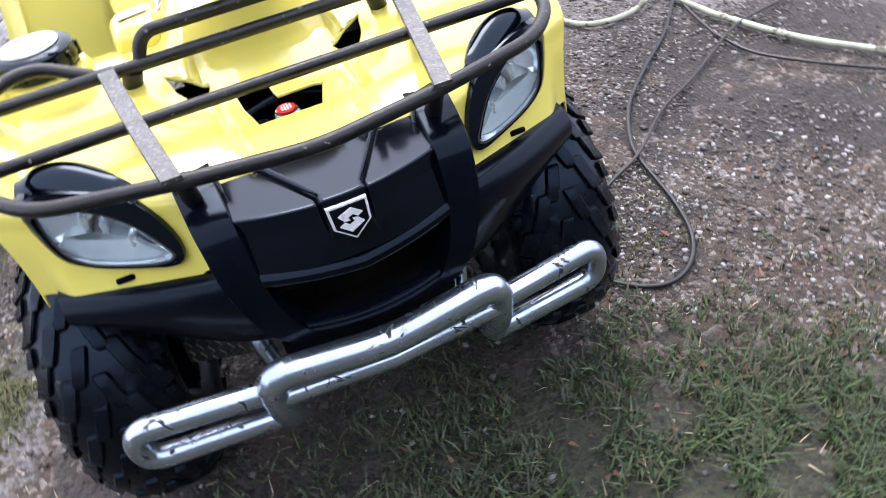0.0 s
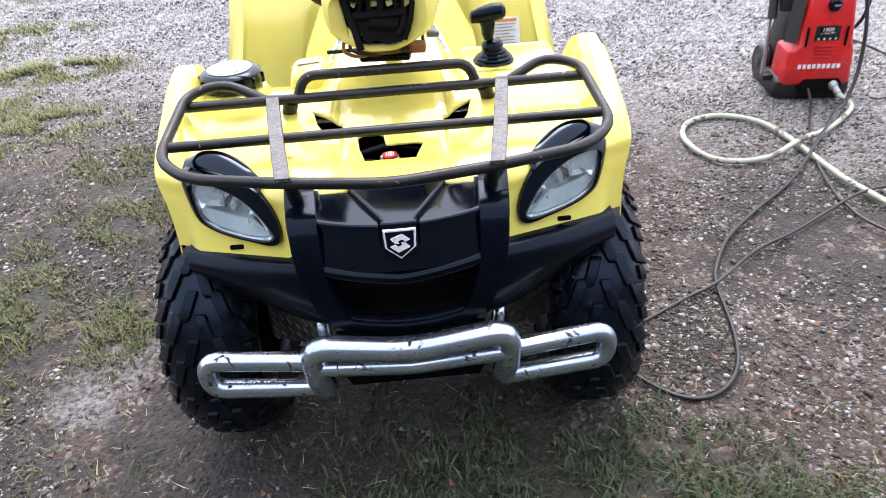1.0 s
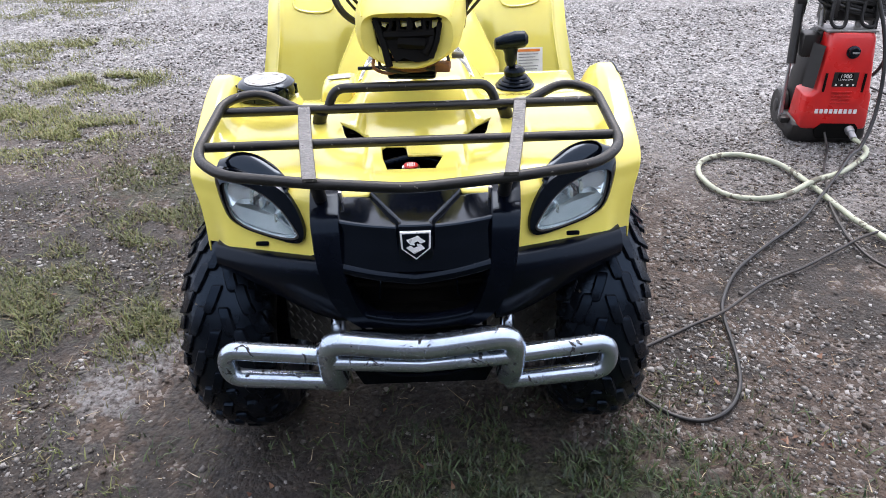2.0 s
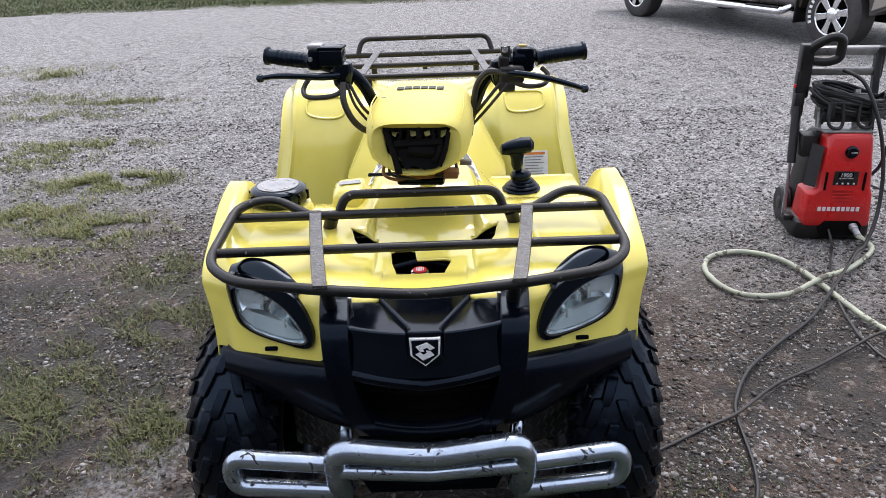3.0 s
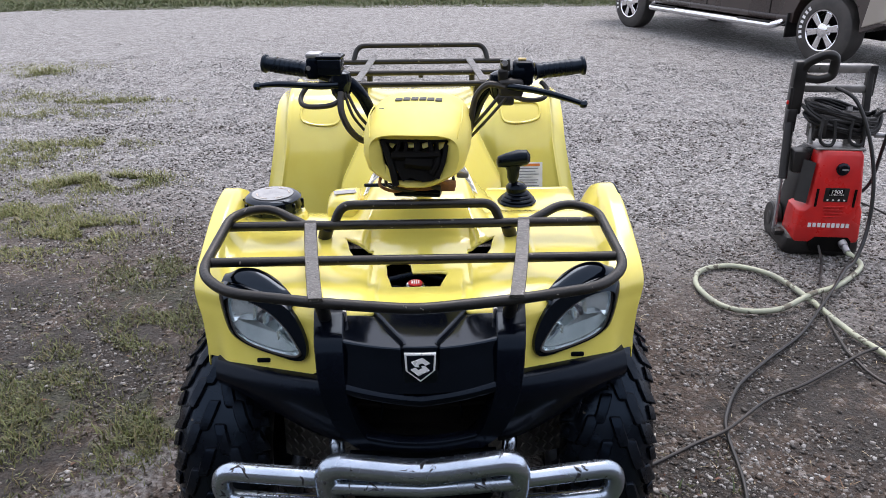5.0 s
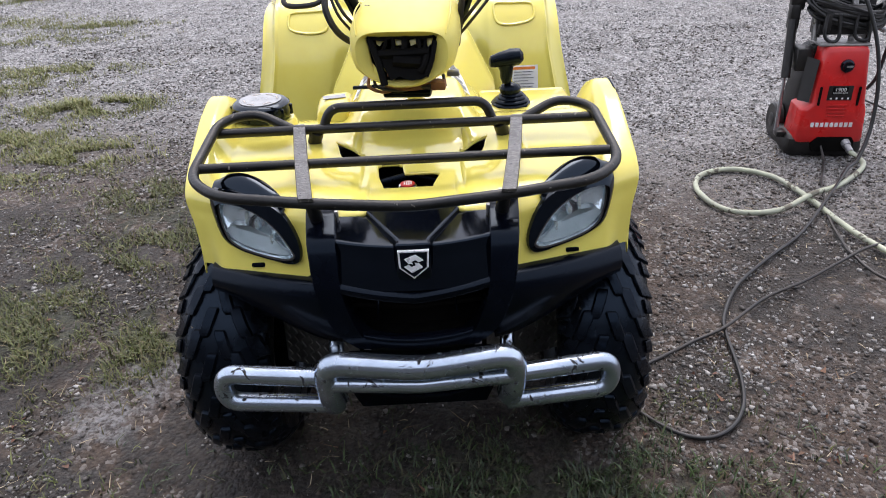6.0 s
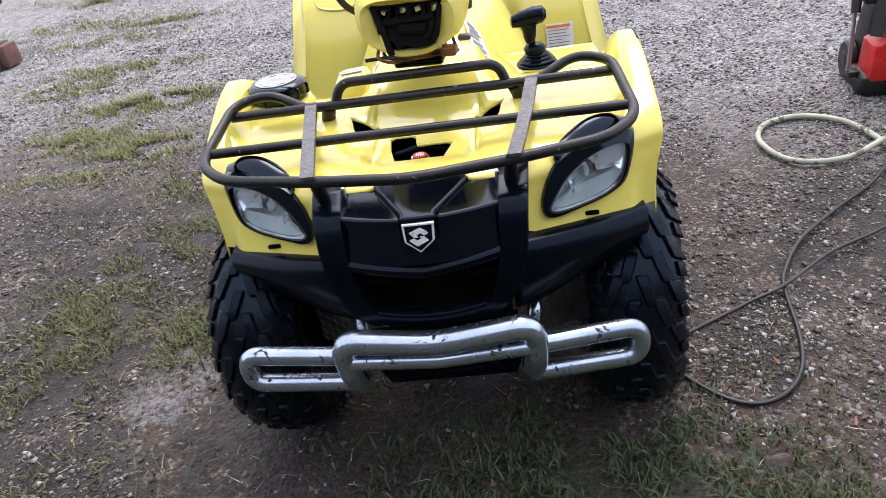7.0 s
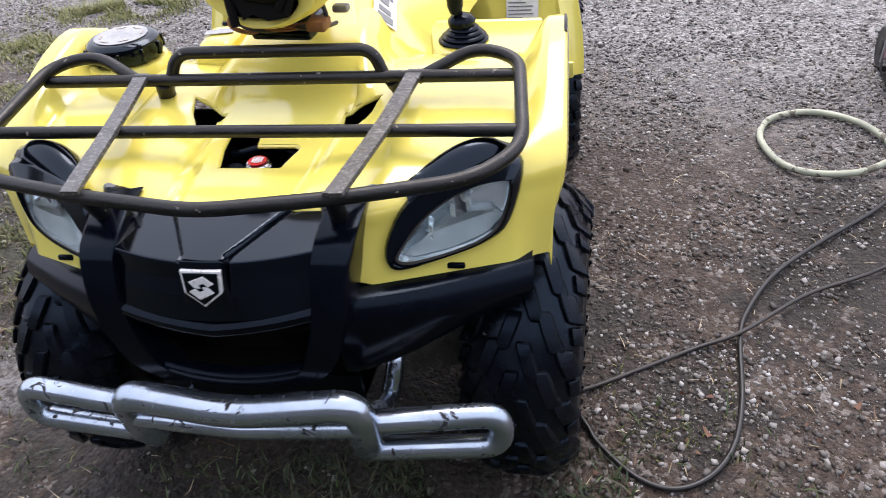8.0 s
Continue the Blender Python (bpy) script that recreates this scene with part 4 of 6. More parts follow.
for sx in (-1, 1):
    part("rack_strap", slab([(sx * 0.232, 1.28, 0.982), (sx * 0.262, 1.28, 0.982), (sx * 0.232, 1.80, 0.982), (sx * 0.202, 1.80, 0.982)], (0, 0, -0.005)), STRAP, rear_rack)
    rack_foot(sx * 0.22, 1.29, 0.965, 0.90, rear_rack)
    rack_foot(sx * 0.22, 1.60, 0.965, 0.90, rear_rack)
part("centre_lug", box(0, 1.53, 0.955, 0.02, 0.012, 0.02, 0.003), RACK, rear_rack)

# rear body: two tall fender fronts that curl back over the wheels
def rear_profile(q):
    ax = min(abs(q), 0.53)
    drop = max(0.0, abs(q) - 0.53)
    s = 0.25 * step(0.14, 0.22, ax) + 0.75 * step(0.225, 0.282, ax)
    edge = step(0.46, 0.53, ax)
    inner = [(1.02, 0.70), (1.03, 0.76), (1.05, 0.83), (1.08, 0.885), (1.14, 0.91), (1.25, 0.91), (1.4, 0.905), (1.55, 0.895), (1.66, 0.87), (1.70, 0.80)]
    side = [(0.915, 0.47), (0.945, 0.58), (0.980, 0.70), (1.020, 0.81), (1.075, 0.900), (1.165, 0.958), (1.30, 0.968), (1.48, 0.945), (1.62, 0.88), (1.68, 0.78)]
    out = []
    for (y1, z1), (y2, z2) in zip(inner, side):
        y, z = y1 + (y2 - y1) * s, z1 + (z2 - z1) * s
        rib = 0.014 * math.exp(-((ax - 0.478) / 0.007) ** 2)
        y += 0.035 * edge - rib * (z < 0.93)
        z += -0.04 * edge * step(0.75, 0.95, z) - drop * (z > 0.80) + rib * (z >= 0.93)
        y += drop * (z <= 0.86)
        out.append(V((math.copysign(ax * (1 + 0.016 * s) + 0.046 * step(0.85, 0.5, z) * s - 0.004 * math.copysign(1, q) * s, q), y, z)))
    return spline(out, 7)


rear_body = part("rear_body", shell([[tuple(p) for p in rear_profile(q)] for q in np.linspace(-0.58, 0.58, 260)], 0.004), YELLOW, quad)
for sx in (-1, 1):
    # embossed loop high on each fender front
    pts = [(sx * x, y, z) for x, y, z in ((0.305, 1.106, 0.931), (0.36, 1.106, 0.931), (0.425, 1.104, 0.929), (0.440, 1.086, 0.914), (0.432, 1.056, 0.882), (0.37, 1.046, 0.868), (0.31, 1.050, 0.874), (0.296, 1.080, 0.908))]
    part("embossed_loop", tube(spline(pts, 6, True), 0.0045, 8, True), YELLOW, rear_body)
    part("fender_flange", box(sx * 0.40, 0.912, 0.50, 0.30, 0.02, 0.05, 0.006), YELLOW, rear_body)
    for dx in (0.29, 0.50):
        part("flange_screw", disc((sx * dx, 0.901, 0.50), (0, -1, 0), 0.007, 0.004, 12), DARK, rear_body)
    part("footboard", merged(box(sx * 0.37, 0.62, 0.34, 0.26, 0.62, 0.02, 0.006), *[box(sx * 0.37, 0.40 + 0.08 * i, 0.356, 0.22, 0.02, 0.014, 0.003) for i in range(6)]), BLACK_MATT, quad)
    part("side_panel", slab([(sx * 0.21, 0.20, 0.78), (sx * 0.21, 1.0, 0.74), (sx * 0.23, 1.0, 0.34), (sx * 0.23, 0.28, 0.34)], (sx * 0.006, 0, 0)), BLACK_MATT, quad)
label_sheet = part("warning_label", box(0.396, 0.9535, 0.678, 0.092, 0.0015, 0.140, 0.0, m=None), WHITE, quad, "white printed warning label with an orange band")
part("label_band", box(0.392, 0.9515, 0.738, 0.080, 0.0012, 0.009, 0.0), ORANGE, label_sheet)
for i, w in enumerate((0.070, 0.060, 0.072, 0.05, 0.070, 0.066, 0.072, 0.04, 0.068, 0.058)):
    part("label_print", box(0.392 - (0.072 - w) / 2, 0.9515, 0.725 - 0.0105 * i, w, 0.0012, 0.0028, 0.0), PRINT_GREY, label_sheet)
label_sheet.matrix_basis = Matrix.Translation((0, 0.968, 0.684)) @ pose(0, 0, 0, -17, 0, 0) @ Matrix.Translation((0.003, -0.9535, -0.694))
part("seat", loft([[V((0.14 * math.cos(a) * s, y, z + 0.05 * math.sin(a))) for a in np.linspace(0, 2 * math.pi, 20, endpoint=False)] for y, z, s in ((0.62, 0.90, 0.6), (0.66, 0.88, 0.85), (0.80, 0.85, 1.0), (1.0, 0.86, 1.1), (1.15, 0.89, 1.05), (1.2, 0.90, 0.8))]), SEAT, quad)

# gear lever with a rubber gaiter
LEVER_SHIFT = Matrix.Translation((0.022, 0, -0.010))
lever = part("gear_lever", tube([(0.266, 0.462, 0.79), (0.252, 0.455, 0.88)], 0.0105, 10), BLACK_MATT, quad)
part("lever_knob", merged(loft([[V((0.252 + o + rx * math.cos(a), 0.452 + ry * math.sin(a), z)) for a in np.linspace(0, 2 * math.pi, 18, endpoint=False)]
     for z, rx, ry, o in ((0.850, 0.012, 0.012, 0), (0.866, 0.018, 0.016, 0), (0.885, 0.019, 0.018, 0), (0.900, 0.024, 0.020, -0.002), (0.912, 0.028, 0.02, -0.003))]),
     loft([[V((x, 0.452 + ry * math.cos(a), z + rz * math.sin(a))) for a in np.linspace(0, 2 * math.pi, 18, endpoint=False)]
     for x, ry, rz, z in ((0.202, 0.008, 0.008, 0.912), (0.206, 0.017, 0.016, 0.912), (0.228, 0.023, 0.021, 0.916), (0.262, 0.027, 0.026, 0.921), (0.290, 0.026, 0.023, 0.924), (0.300, 0.014, 0.012, 0.923))])), BLACK_MATT, lever)
part("gaiter", merged(*[lathe([(0.020, 0), (r - 0.006, -0.001), (r, 0.004), (r - 0.007, 0.010), (0.018, 0.011)], 30, "z", (0.265 + 0.0012 * k, 0.460 - 0.001 * k, 0.776 + 0.0088 * k)) for k, r in enumerate((0.060, 0.058, 0.052, 0.043, 0.034))], lathe([(0.030, 0.820), (0.032, 0.832), (0.024, 0.842), (0.0100, 0.846)], 24, "z", (0.264, 0.459, 0))), BLACK_MATT, lever)
part("gaiter_base", box(0.266, 0.460, 0.781, 0.09, 0.09, 0.012, 0.005), BLACK_MATT, lever)
lever.matrix_basis = LEVER_SHIFT

# steering: head with a yellow pod, bars, grips, levers; turned a little
TURN_BARS = -6.0
head = part("steering_head", merged(tube([(0, 0.30, 0.86), (0, 0.22, 1.10)], 0.022, 14), box(0, 0.15, 0.950, 0.12, 0.10, 0.03, 0.008)), BLACK_MATT, quad)
head.matrix_basis = Matrix.Translation((0.004, 0.2, -0.015)) @ pose(0, 0, 0, 0, 0, TURN_BARS) @ Matrix.Translation((0, -0.2, 0))


def pod_ring(y, hw, zt, zb, n=30, p=4.6):
    zc, hh = (zt + zb) / 2, (zt - zb) / 2
    pts = []
    for a in np.linspace(0, 2 * math.pi, n, endpoint=False):
        c, s = math.cos(a), math.sin(a)
        taper = 1 - 0.42 * step(0.05, -1.05, s)
        pts.append(V((math.copysign(abs(c) ** (2 / p), c) * hw * taper, y - 0.02 * (1 - abs(c)), zc + math.copysign(abs(s) ** (2 / p), s) * hh)))
    return pts


# the mouth of the pod is left without its lamp
mouth = []
for a in np.linspace(0, 2 * math.pi, 30, endpoint=False):
    c, s = math.cos(a), math.sin(a)
    hw = 0.088 - 0.030 * step(0.9, -1.0, s)
    mouth.append(V((math.copysign(abs(c) ** 0.22, c) * hw, 0.050 - 0.008 * (1 - abs(c)) + 0.016 * (s + 1) / 2, 1.047 + math.copysign(abs(s) ** (0.24 if s > 0 else 0.40), s) * (0.053 if s > 0 else 0.050) - 0.006 * (1 - abs(c)) * (s > 0))))
inner_mouth = [p + V((0, 0.006, 0)) for p in mouth]
pod = part("lamp_pod", loft([inner_mouth, mouth, [p + V((0, -0.003, 0)) + V((p.x, 0, p.z - 1.045)).normalized() * 0.003 for p in mouth], pod_ring(0.052, 0.108, 1.112, 0.986, 30, 3.6), pod_ring(0.062, 0.118, 1.119, 0.980, 30, 3.6), pod_ring(0.085, 0.126, 1.130, 0.977, 30, 3.6), pod_ring(0.12, 0.131, 1.145, 0.980, 30, 3.4), pod_ring(0.18, 0.132, 1.158, 0.985, 30, 3.2),
           pod_ring(0.25, 0.127, 1.164, 1.01, 30, 3.0), pod_ring(0.30, 0.112, 1.160, 1.035, 30, 3.0), pod_ring(0.325, 0.096, 1.150, 1.055, 30, 3.0)], caps=False), YELLOW_FADED, head)
for i in range(6):
    x = -0.051 + 0.0200 * i
    m = Matrix.Translation((x, 0.195 - 1.2 * x * x, 1.1625 - 0.6 * x * x)) @ pose(0, 0, 0, 6, 0, 0)
    part("pod_mark", box(0, 0, 0, 0.0168, 0.018, 0.003, 0.0, m=m), PRINT_DARK, head)
for sx in (-1, 1):
    part("pod_crease", tube(spline([(sx * 0.104, 0.055, 1.10), (sx * 0.112, 0.10, 1.138), (sx * 0.108, 0.17, 1.152)], 6), 0.0018, 6), YELLOW_FADED, head)
for x, y, ln, turn in ((-0.018, 0.115, 0.034, 8), (-0.088, 0.150, 0.012, -5), (0.055, 0.13, 0.010, 40), (-0.035, 0.090, 0.016, -12)):
    z = float(np.interp(y, (0.062, 0.085, 0.12, 0.18), (1.119, 1.130, 1.145, 1.158))) - 2.6 * abs(x) ** 2.6
    part("pod_scuff", box(0, 0, 0, ln, 0.0024, 0.0012, 0.0, m=Matrix.Translation((x, y, z + 0.0012)) @ pose(0, 0, 0, 22, 0, turn)), PRINT_GREY, head)
# near-black lining: the shade inside the mouth is in its colour
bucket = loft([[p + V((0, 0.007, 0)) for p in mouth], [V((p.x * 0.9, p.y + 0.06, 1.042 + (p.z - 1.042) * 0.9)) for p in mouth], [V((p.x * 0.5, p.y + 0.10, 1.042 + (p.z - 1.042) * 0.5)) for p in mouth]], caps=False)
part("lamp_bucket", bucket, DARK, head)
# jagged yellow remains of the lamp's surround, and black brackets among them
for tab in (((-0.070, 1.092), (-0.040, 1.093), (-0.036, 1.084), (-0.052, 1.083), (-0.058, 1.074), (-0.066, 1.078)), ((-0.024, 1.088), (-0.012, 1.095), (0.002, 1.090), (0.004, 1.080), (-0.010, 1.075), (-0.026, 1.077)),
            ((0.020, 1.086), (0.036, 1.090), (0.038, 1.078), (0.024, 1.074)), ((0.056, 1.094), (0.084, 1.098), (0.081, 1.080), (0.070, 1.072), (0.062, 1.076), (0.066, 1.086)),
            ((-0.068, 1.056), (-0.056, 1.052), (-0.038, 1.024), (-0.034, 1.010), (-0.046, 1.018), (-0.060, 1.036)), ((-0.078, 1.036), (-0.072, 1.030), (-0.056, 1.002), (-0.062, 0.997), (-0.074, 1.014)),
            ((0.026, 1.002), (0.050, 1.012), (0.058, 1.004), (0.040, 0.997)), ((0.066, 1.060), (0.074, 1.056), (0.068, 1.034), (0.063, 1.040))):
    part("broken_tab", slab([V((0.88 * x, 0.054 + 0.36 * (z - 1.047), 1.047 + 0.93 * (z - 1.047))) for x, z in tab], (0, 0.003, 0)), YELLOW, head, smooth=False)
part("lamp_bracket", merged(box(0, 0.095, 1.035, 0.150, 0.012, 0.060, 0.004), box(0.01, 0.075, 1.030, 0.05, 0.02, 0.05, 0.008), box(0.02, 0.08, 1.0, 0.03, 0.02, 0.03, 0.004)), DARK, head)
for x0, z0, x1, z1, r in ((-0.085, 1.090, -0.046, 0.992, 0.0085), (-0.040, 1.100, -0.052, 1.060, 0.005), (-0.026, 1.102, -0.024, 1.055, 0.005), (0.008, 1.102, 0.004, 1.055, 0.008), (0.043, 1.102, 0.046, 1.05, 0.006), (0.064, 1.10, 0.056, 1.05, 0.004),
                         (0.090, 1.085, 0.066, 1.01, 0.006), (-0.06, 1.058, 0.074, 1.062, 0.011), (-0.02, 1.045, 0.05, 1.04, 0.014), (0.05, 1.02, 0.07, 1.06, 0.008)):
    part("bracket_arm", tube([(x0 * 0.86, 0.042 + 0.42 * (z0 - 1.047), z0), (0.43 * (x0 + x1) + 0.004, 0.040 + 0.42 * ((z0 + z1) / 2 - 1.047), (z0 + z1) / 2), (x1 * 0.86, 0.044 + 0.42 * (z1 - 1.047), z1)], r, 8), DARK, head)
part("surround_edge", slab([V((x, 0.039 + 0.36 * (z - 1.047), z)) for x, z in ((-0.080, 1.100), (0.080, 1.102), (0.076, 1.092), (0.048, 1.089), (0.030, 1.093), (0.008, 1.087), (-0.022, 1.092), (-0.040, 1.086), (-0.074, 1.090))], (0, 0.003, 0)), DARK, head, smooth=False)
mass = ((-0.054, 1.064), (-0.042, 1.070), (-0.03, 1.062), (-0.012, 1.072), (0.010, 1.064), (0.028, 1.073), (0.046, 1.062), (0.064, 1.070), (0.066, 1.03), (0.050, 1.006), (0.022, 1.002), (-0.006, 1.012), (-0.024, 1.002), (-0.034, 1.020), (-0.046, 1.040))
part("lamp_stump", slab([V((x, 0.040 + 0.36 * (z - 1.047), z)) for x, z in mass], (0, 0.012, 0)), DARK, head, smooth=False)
part("connector", box(-0.030, 0.075, 1.006, 0.020, 0.02, 0.014, 0.003), RUST, head)
part("connector", box(0.032, 0.08, 1.004, 0.012, 0.02, 0.012, 0.003), RUST, head)
part("wire_plug", box(0.078, 0.105, 0.968, 0.036, 0.04, 0.020, 0.004), RUST, head)
part("loose_tab", tube([(-0.050, 0.13, 0.958), (-0.14, 0.15, 0.948)], 0.005, 8), BLACK_MATT, head)
part("wire_plug", box(0.112, 0.14, 0.985, 0.030, 0.02, 0.014, 0.004), GREY_METAL, head)
for k, (x0, x1) in enumerate(((-0.085, -0.02), (-0.07, 0.03), (-0.05, 0.06), (0.02, 0.09), (0.06, -0.01), (0.085, 0.04))):
    part("loom_wire", tube(spline([(x0, 0.12, 1.0), (x0 * 1.05, 0.085 + 0.006 * k, 0.972), ((x0 + x1) / 2, 0.09, 0.955 + 0.003 * k), (x1, 0.11, 0.962), (x1, 0.16, 0.95)], 5), 0.0042, 6), (RUST, CABLE, RUST, CABLE, RUST, CABLE)[k], head)
for sx in (-1, 1):
    handle = part("handlebar", tube(spline([(sx * 0.02, 0.27, 1.04), (sx * 0.10, 0.27, 1.05), (sx * 0.128, 0.255, 1.10), (sx * 0.155, 0.235, 1.165), (sx * 0.195, 0.225, 1.205), (sx * 0.26, 0.232, 1.222), (sx * 0.41, 0.262, 1.234)], 6), (lambda t: 0.0155 if t < 0.62 else 0.0125), 12), BLACK_MATT, head)
    g0, g1 = V((sx * 0.285, 0.237, 1.224)), V((sx * 0.406, 0.262, 1.235))
    part("grip", tube([g0.lerp(g1, t) for t in (0, 0.05, 0.1, 0.85, 0.86, 0.88, 0.93, 0.96, 1.0)], (lambda t: 0.0225 if t < 0.1 else (0.019 if t < 0.8 else 0.0235)), 16), RUBBER, head)
    for i in range(6):
        c = g0.lerp(g1, 0.18 + 0.11 * i)
        d = (g1 - g0).normalized()
        part("grip_ring", tube([c - d * 0.003, c + d * 0.003], 0.0203, 16), RUBBER, head)
    part("bar_clamp", tube([(sx * 0.225, 0.228, 1.213), (sx * 0.255, 0.232, 1.221)], 0.020, 14), BLACK_MATT, head)
    part("brake_lever", merged(tube(spline([(sx * 0.205, 0.195, 1.195), (sx * 0.25, 0.175, 1.196), (sx * 0.31, 0.165, 1.194 - 0.007 * sx), (sx * 0.36, 0.166, 1.187 - 0.014 * sx), (sx * 0.398, 0.172, 1.178 - 0.018 * sx)], 6), (lambda t: 0.010 - 0.004 * t), 10),
                 lathe([(0.001, -0.011), (0.008, -0.008), (0.011, 0), (0.008, 0.008), (0.001, 0.011)], 14, "z", (sx * 0.402, 0.173, 1.177 - 0.018 * sx))), BLACK_GLOSS, head)
    part("lever_perch", loft([[V((sx * 0.20 + rx * math.cos(a), 0.212 + ry * math.sin(a), z)) for a in np.linspace(0, 2 * math.pi, 12, endpoint=False)] for z, rx, ry in ((1.155, 0.012, 0.012), (1.17, 0.024, 0.020), (1.20, 0.030, 0.024), (1.222, 0.026, 0.022), (1.228, 0.015, 0.015))]), BLACK_GLOSS, head)
    if sx < 0:
        runs = (((-0.196, 0.190, 1.178), (-0.193, 0.168, 1.135), (-0.174, 0.165, 1.090), (-0.146, 0.180, 1.058), (-0.112, 0.21, 1.040)), ((-0.188, 0.195, 1.175), (-0.165, 0.185, 1.115), (-0.120, 0.22, 1.045)), ((-0.180, 0.195, 1.172), (-0.150, 0.19, 1.115), (-0.112, 0.23, 1.06)))
    else:
        runs = (((0.212, 0.185, 1.195), (0.170, 0.190, 1.200), (0.140, 0.200, 1.165), (0.128, 0.205, 1.10), (0.118, 0.235, 1.03)), ((0.215, 0.180, 1.170), (0.170, 0.185, 1.115), (0.118, 0.22, 1.050)), ((0.200, 0.185, 1.175), (0.160, 0.19, 1.125), (0.116, 0.23, 1.065)))
    for run, r in zip(runs, (0.0082, 0.0038, 0.0044)):
        part("control_cable", tube(spline(run, 8), r, 8), CABLE, head)
    if sx < 0:
        part("cable_loop", tube(spline([(-0.190, 0.20, 1.168), (-0.215, 0.175, 1.150), (-0.262, 0.165, 1.146), (-0.292, 0.175, 1.150), (-0.300, 0.20, 1.165), (-0.285, 0.22, 1.19)], 6), 0.0065, 10), CABLE, head)
    else:
        part("cable_loop", tube(spline([(0.225, 0.19, 1.175), (0.265, 0.18, 1.165), (0.305, 0.19, 1.168), (0.315, 0.215, 1.185), (0.30, 0.23, 1.20)], 6), 0.006, 10), CABLE, head)
        part("perch_body", merged(box(0.226, 0.200, 1.192, 0.062, 0.042, 0.046, 0.011, 3), box(0.214, 0.196, 1.164, 0.042, 0.032, 0.030, 0.009, 3), box(0.206, 0.200, 1.222, 0.026, 0.032, 0.034, 0.008, 3),
             tube([(0.212, 0.198, 1.232), (0.210, 0.198, 1.260)], 0.012, 14)), BLACK_WARM, head)
        part("perch_bolt", disc((0.210, 0.186, 1.252), (0, -1, 0.25), 0.008, 0.006, 14), CHROME, head)
part("brake_reservoir", box(-0.222, 0.212, 1.238, 0.060, 0.050, 0.042, 0.006), BLACK_GLOSS, head, "black brake fluid box")
part("reservoir_lid", box(-0.222, 0.212, 1.262, 0.064, 0.054, 0.008, 0.003), BLACK_MATT, head)
part("reservoir_screw", merged(disc((-0.243, 0.195, 1.266), (0, 0, 1), 0.004, 0.002, 10), disc((-0.201, 0.229, 1.266), (0, 0, 1), 0.004, 0.002, 10)), GREY_METAL, head)
part("switch_box", box(-0.268, 0.226, 1.232, 0.034, 0.050, 0.055, 0.010), BLACK_MATT, head)
part("switch_lid", box(-0.266, 0.226, 1.263, 0.038, 0.040, 0.014, 0.005), GREY_METAL, head)
part("switch_button", disc((-0.276, 0.200, 1.235), (0, -1, 0), 0.006, 0.004, 12), GREY_METAL, head)
part("throttle_box", merged(box(0.258, 0.222, 1.225, 0.045, 0.052, 0.060, 0.010), lathe([(0.026, -0.016), (0.030, -0.01), (0.030, 0.01), (0.026, 0.016)], 20, "x", (0.245, 0.222, 1.225))), BLACK_MATT, head)
part("throttle_button", box(0.252, 0.218, 1.257, 0.020, 0.012, 0.006, 0.002), TAN, head, "tan thumb switch")
part("clamp_bolt", disc((0.212, 0.198, 1.243), (0, -1, 0.2), 0.009, 0.006, 12), CHROME, head)

# wheels
def crown(r, w, x):
    k = min(1.0, abs(x) / (w / 2))
    return r - 0.006 - 0.046 * k ** 3.2


def tyre_shape(r, w, rim):
    h = w / 2
    prof = [(rim, -h * 0.72), (rim + 0.02, -h * 0.92), (rim + 0.06, -h * 1.02), (r - 0.09, -h * 1.03)]
    prof += [(crown(r, w, x), x) for x in np.linspace(-h, 0, 10)]
    prof += [(a, -b) for a, b in reversed(prof[:-1])]
    return lathe(prof, 56, "x", (0, 0, 0), False)


def lug(r, w, x, length, lean, depth=0.010, width=0.024):
    """One raised tread block with rounded shoulders, longer round the tyre than across it, leaning outwards."""
    rings = []
    for t, e in ((-0.5, 0.0), (-0.44, 0.8), (-0.36, 1.0), (0.0, 1.0), (0.36, 1.0), (0.44, 0.8), (0.5, 0.0)):
        a = t * length / r
        c = x + lean * t + 0.25 * lean * (t * t - 0.12)
        k = 0.75 + 0.25 * e
        pts = []
        for dx, dr in ((-0.52, -0.004), (-0.46, 0.6 * depth * e), (-0.36, depth * e), (0.36, depth * e), (0.46, 0.6 * depth * e), (0.52, -0.004)):
            xx = c + dx * width * k
            rr = crown(r, w, xx) + dr
            pts.append(V((xx, rr * math.cos(a), rr * math.sin(a))))
        rings.append(pts)
    return loft(rings)


def make_wheel(name, m, r, w, parent):
    hub = part("wheel", merged(lathe([(0.05, -0.05), (0.11, -0.045), (0.150, -0.075), (0.156, -0.082), (0.150, -0.06), (0.145, 0.06), (0.156, 0.082), (0.150, 0.075), (0.11, 0.0), (0.05, 0.005)], 40, "x")), BLACK_MATT, parent, "steel wheel with a knobbly black tyre")
    hub.matrix_basis = m
    part("tyre", tyre_shape(r, w, 0.152), RUBBER, hub)
    count = 18
    for sx in (-1, 1):
        for x, length, lean, width, turn in ((0.09, 0.074, 0.024, 0.030, 0.0), (0.26, 0.080, 0.030, 0.031, 0.5), (0.42, 0.060, 0.022, 0.034, 0.05), (0.478, 0.040, 0.006, 0.020, 0.55)):
            first = part("tread_block", lug(r, w, sx * w * x, length, sx * lean, 0.0095, width), TREAD, hub)
            for i in range(count):
                block = first if i == 0 else new("tread_block", first.data)
                block.parent = hub
                block.matrix_basis = pose(0, 0, 0, 360 * (i + turn + (0.5 if sx > 0 else 0)) / count, 0, 0)
    return hub


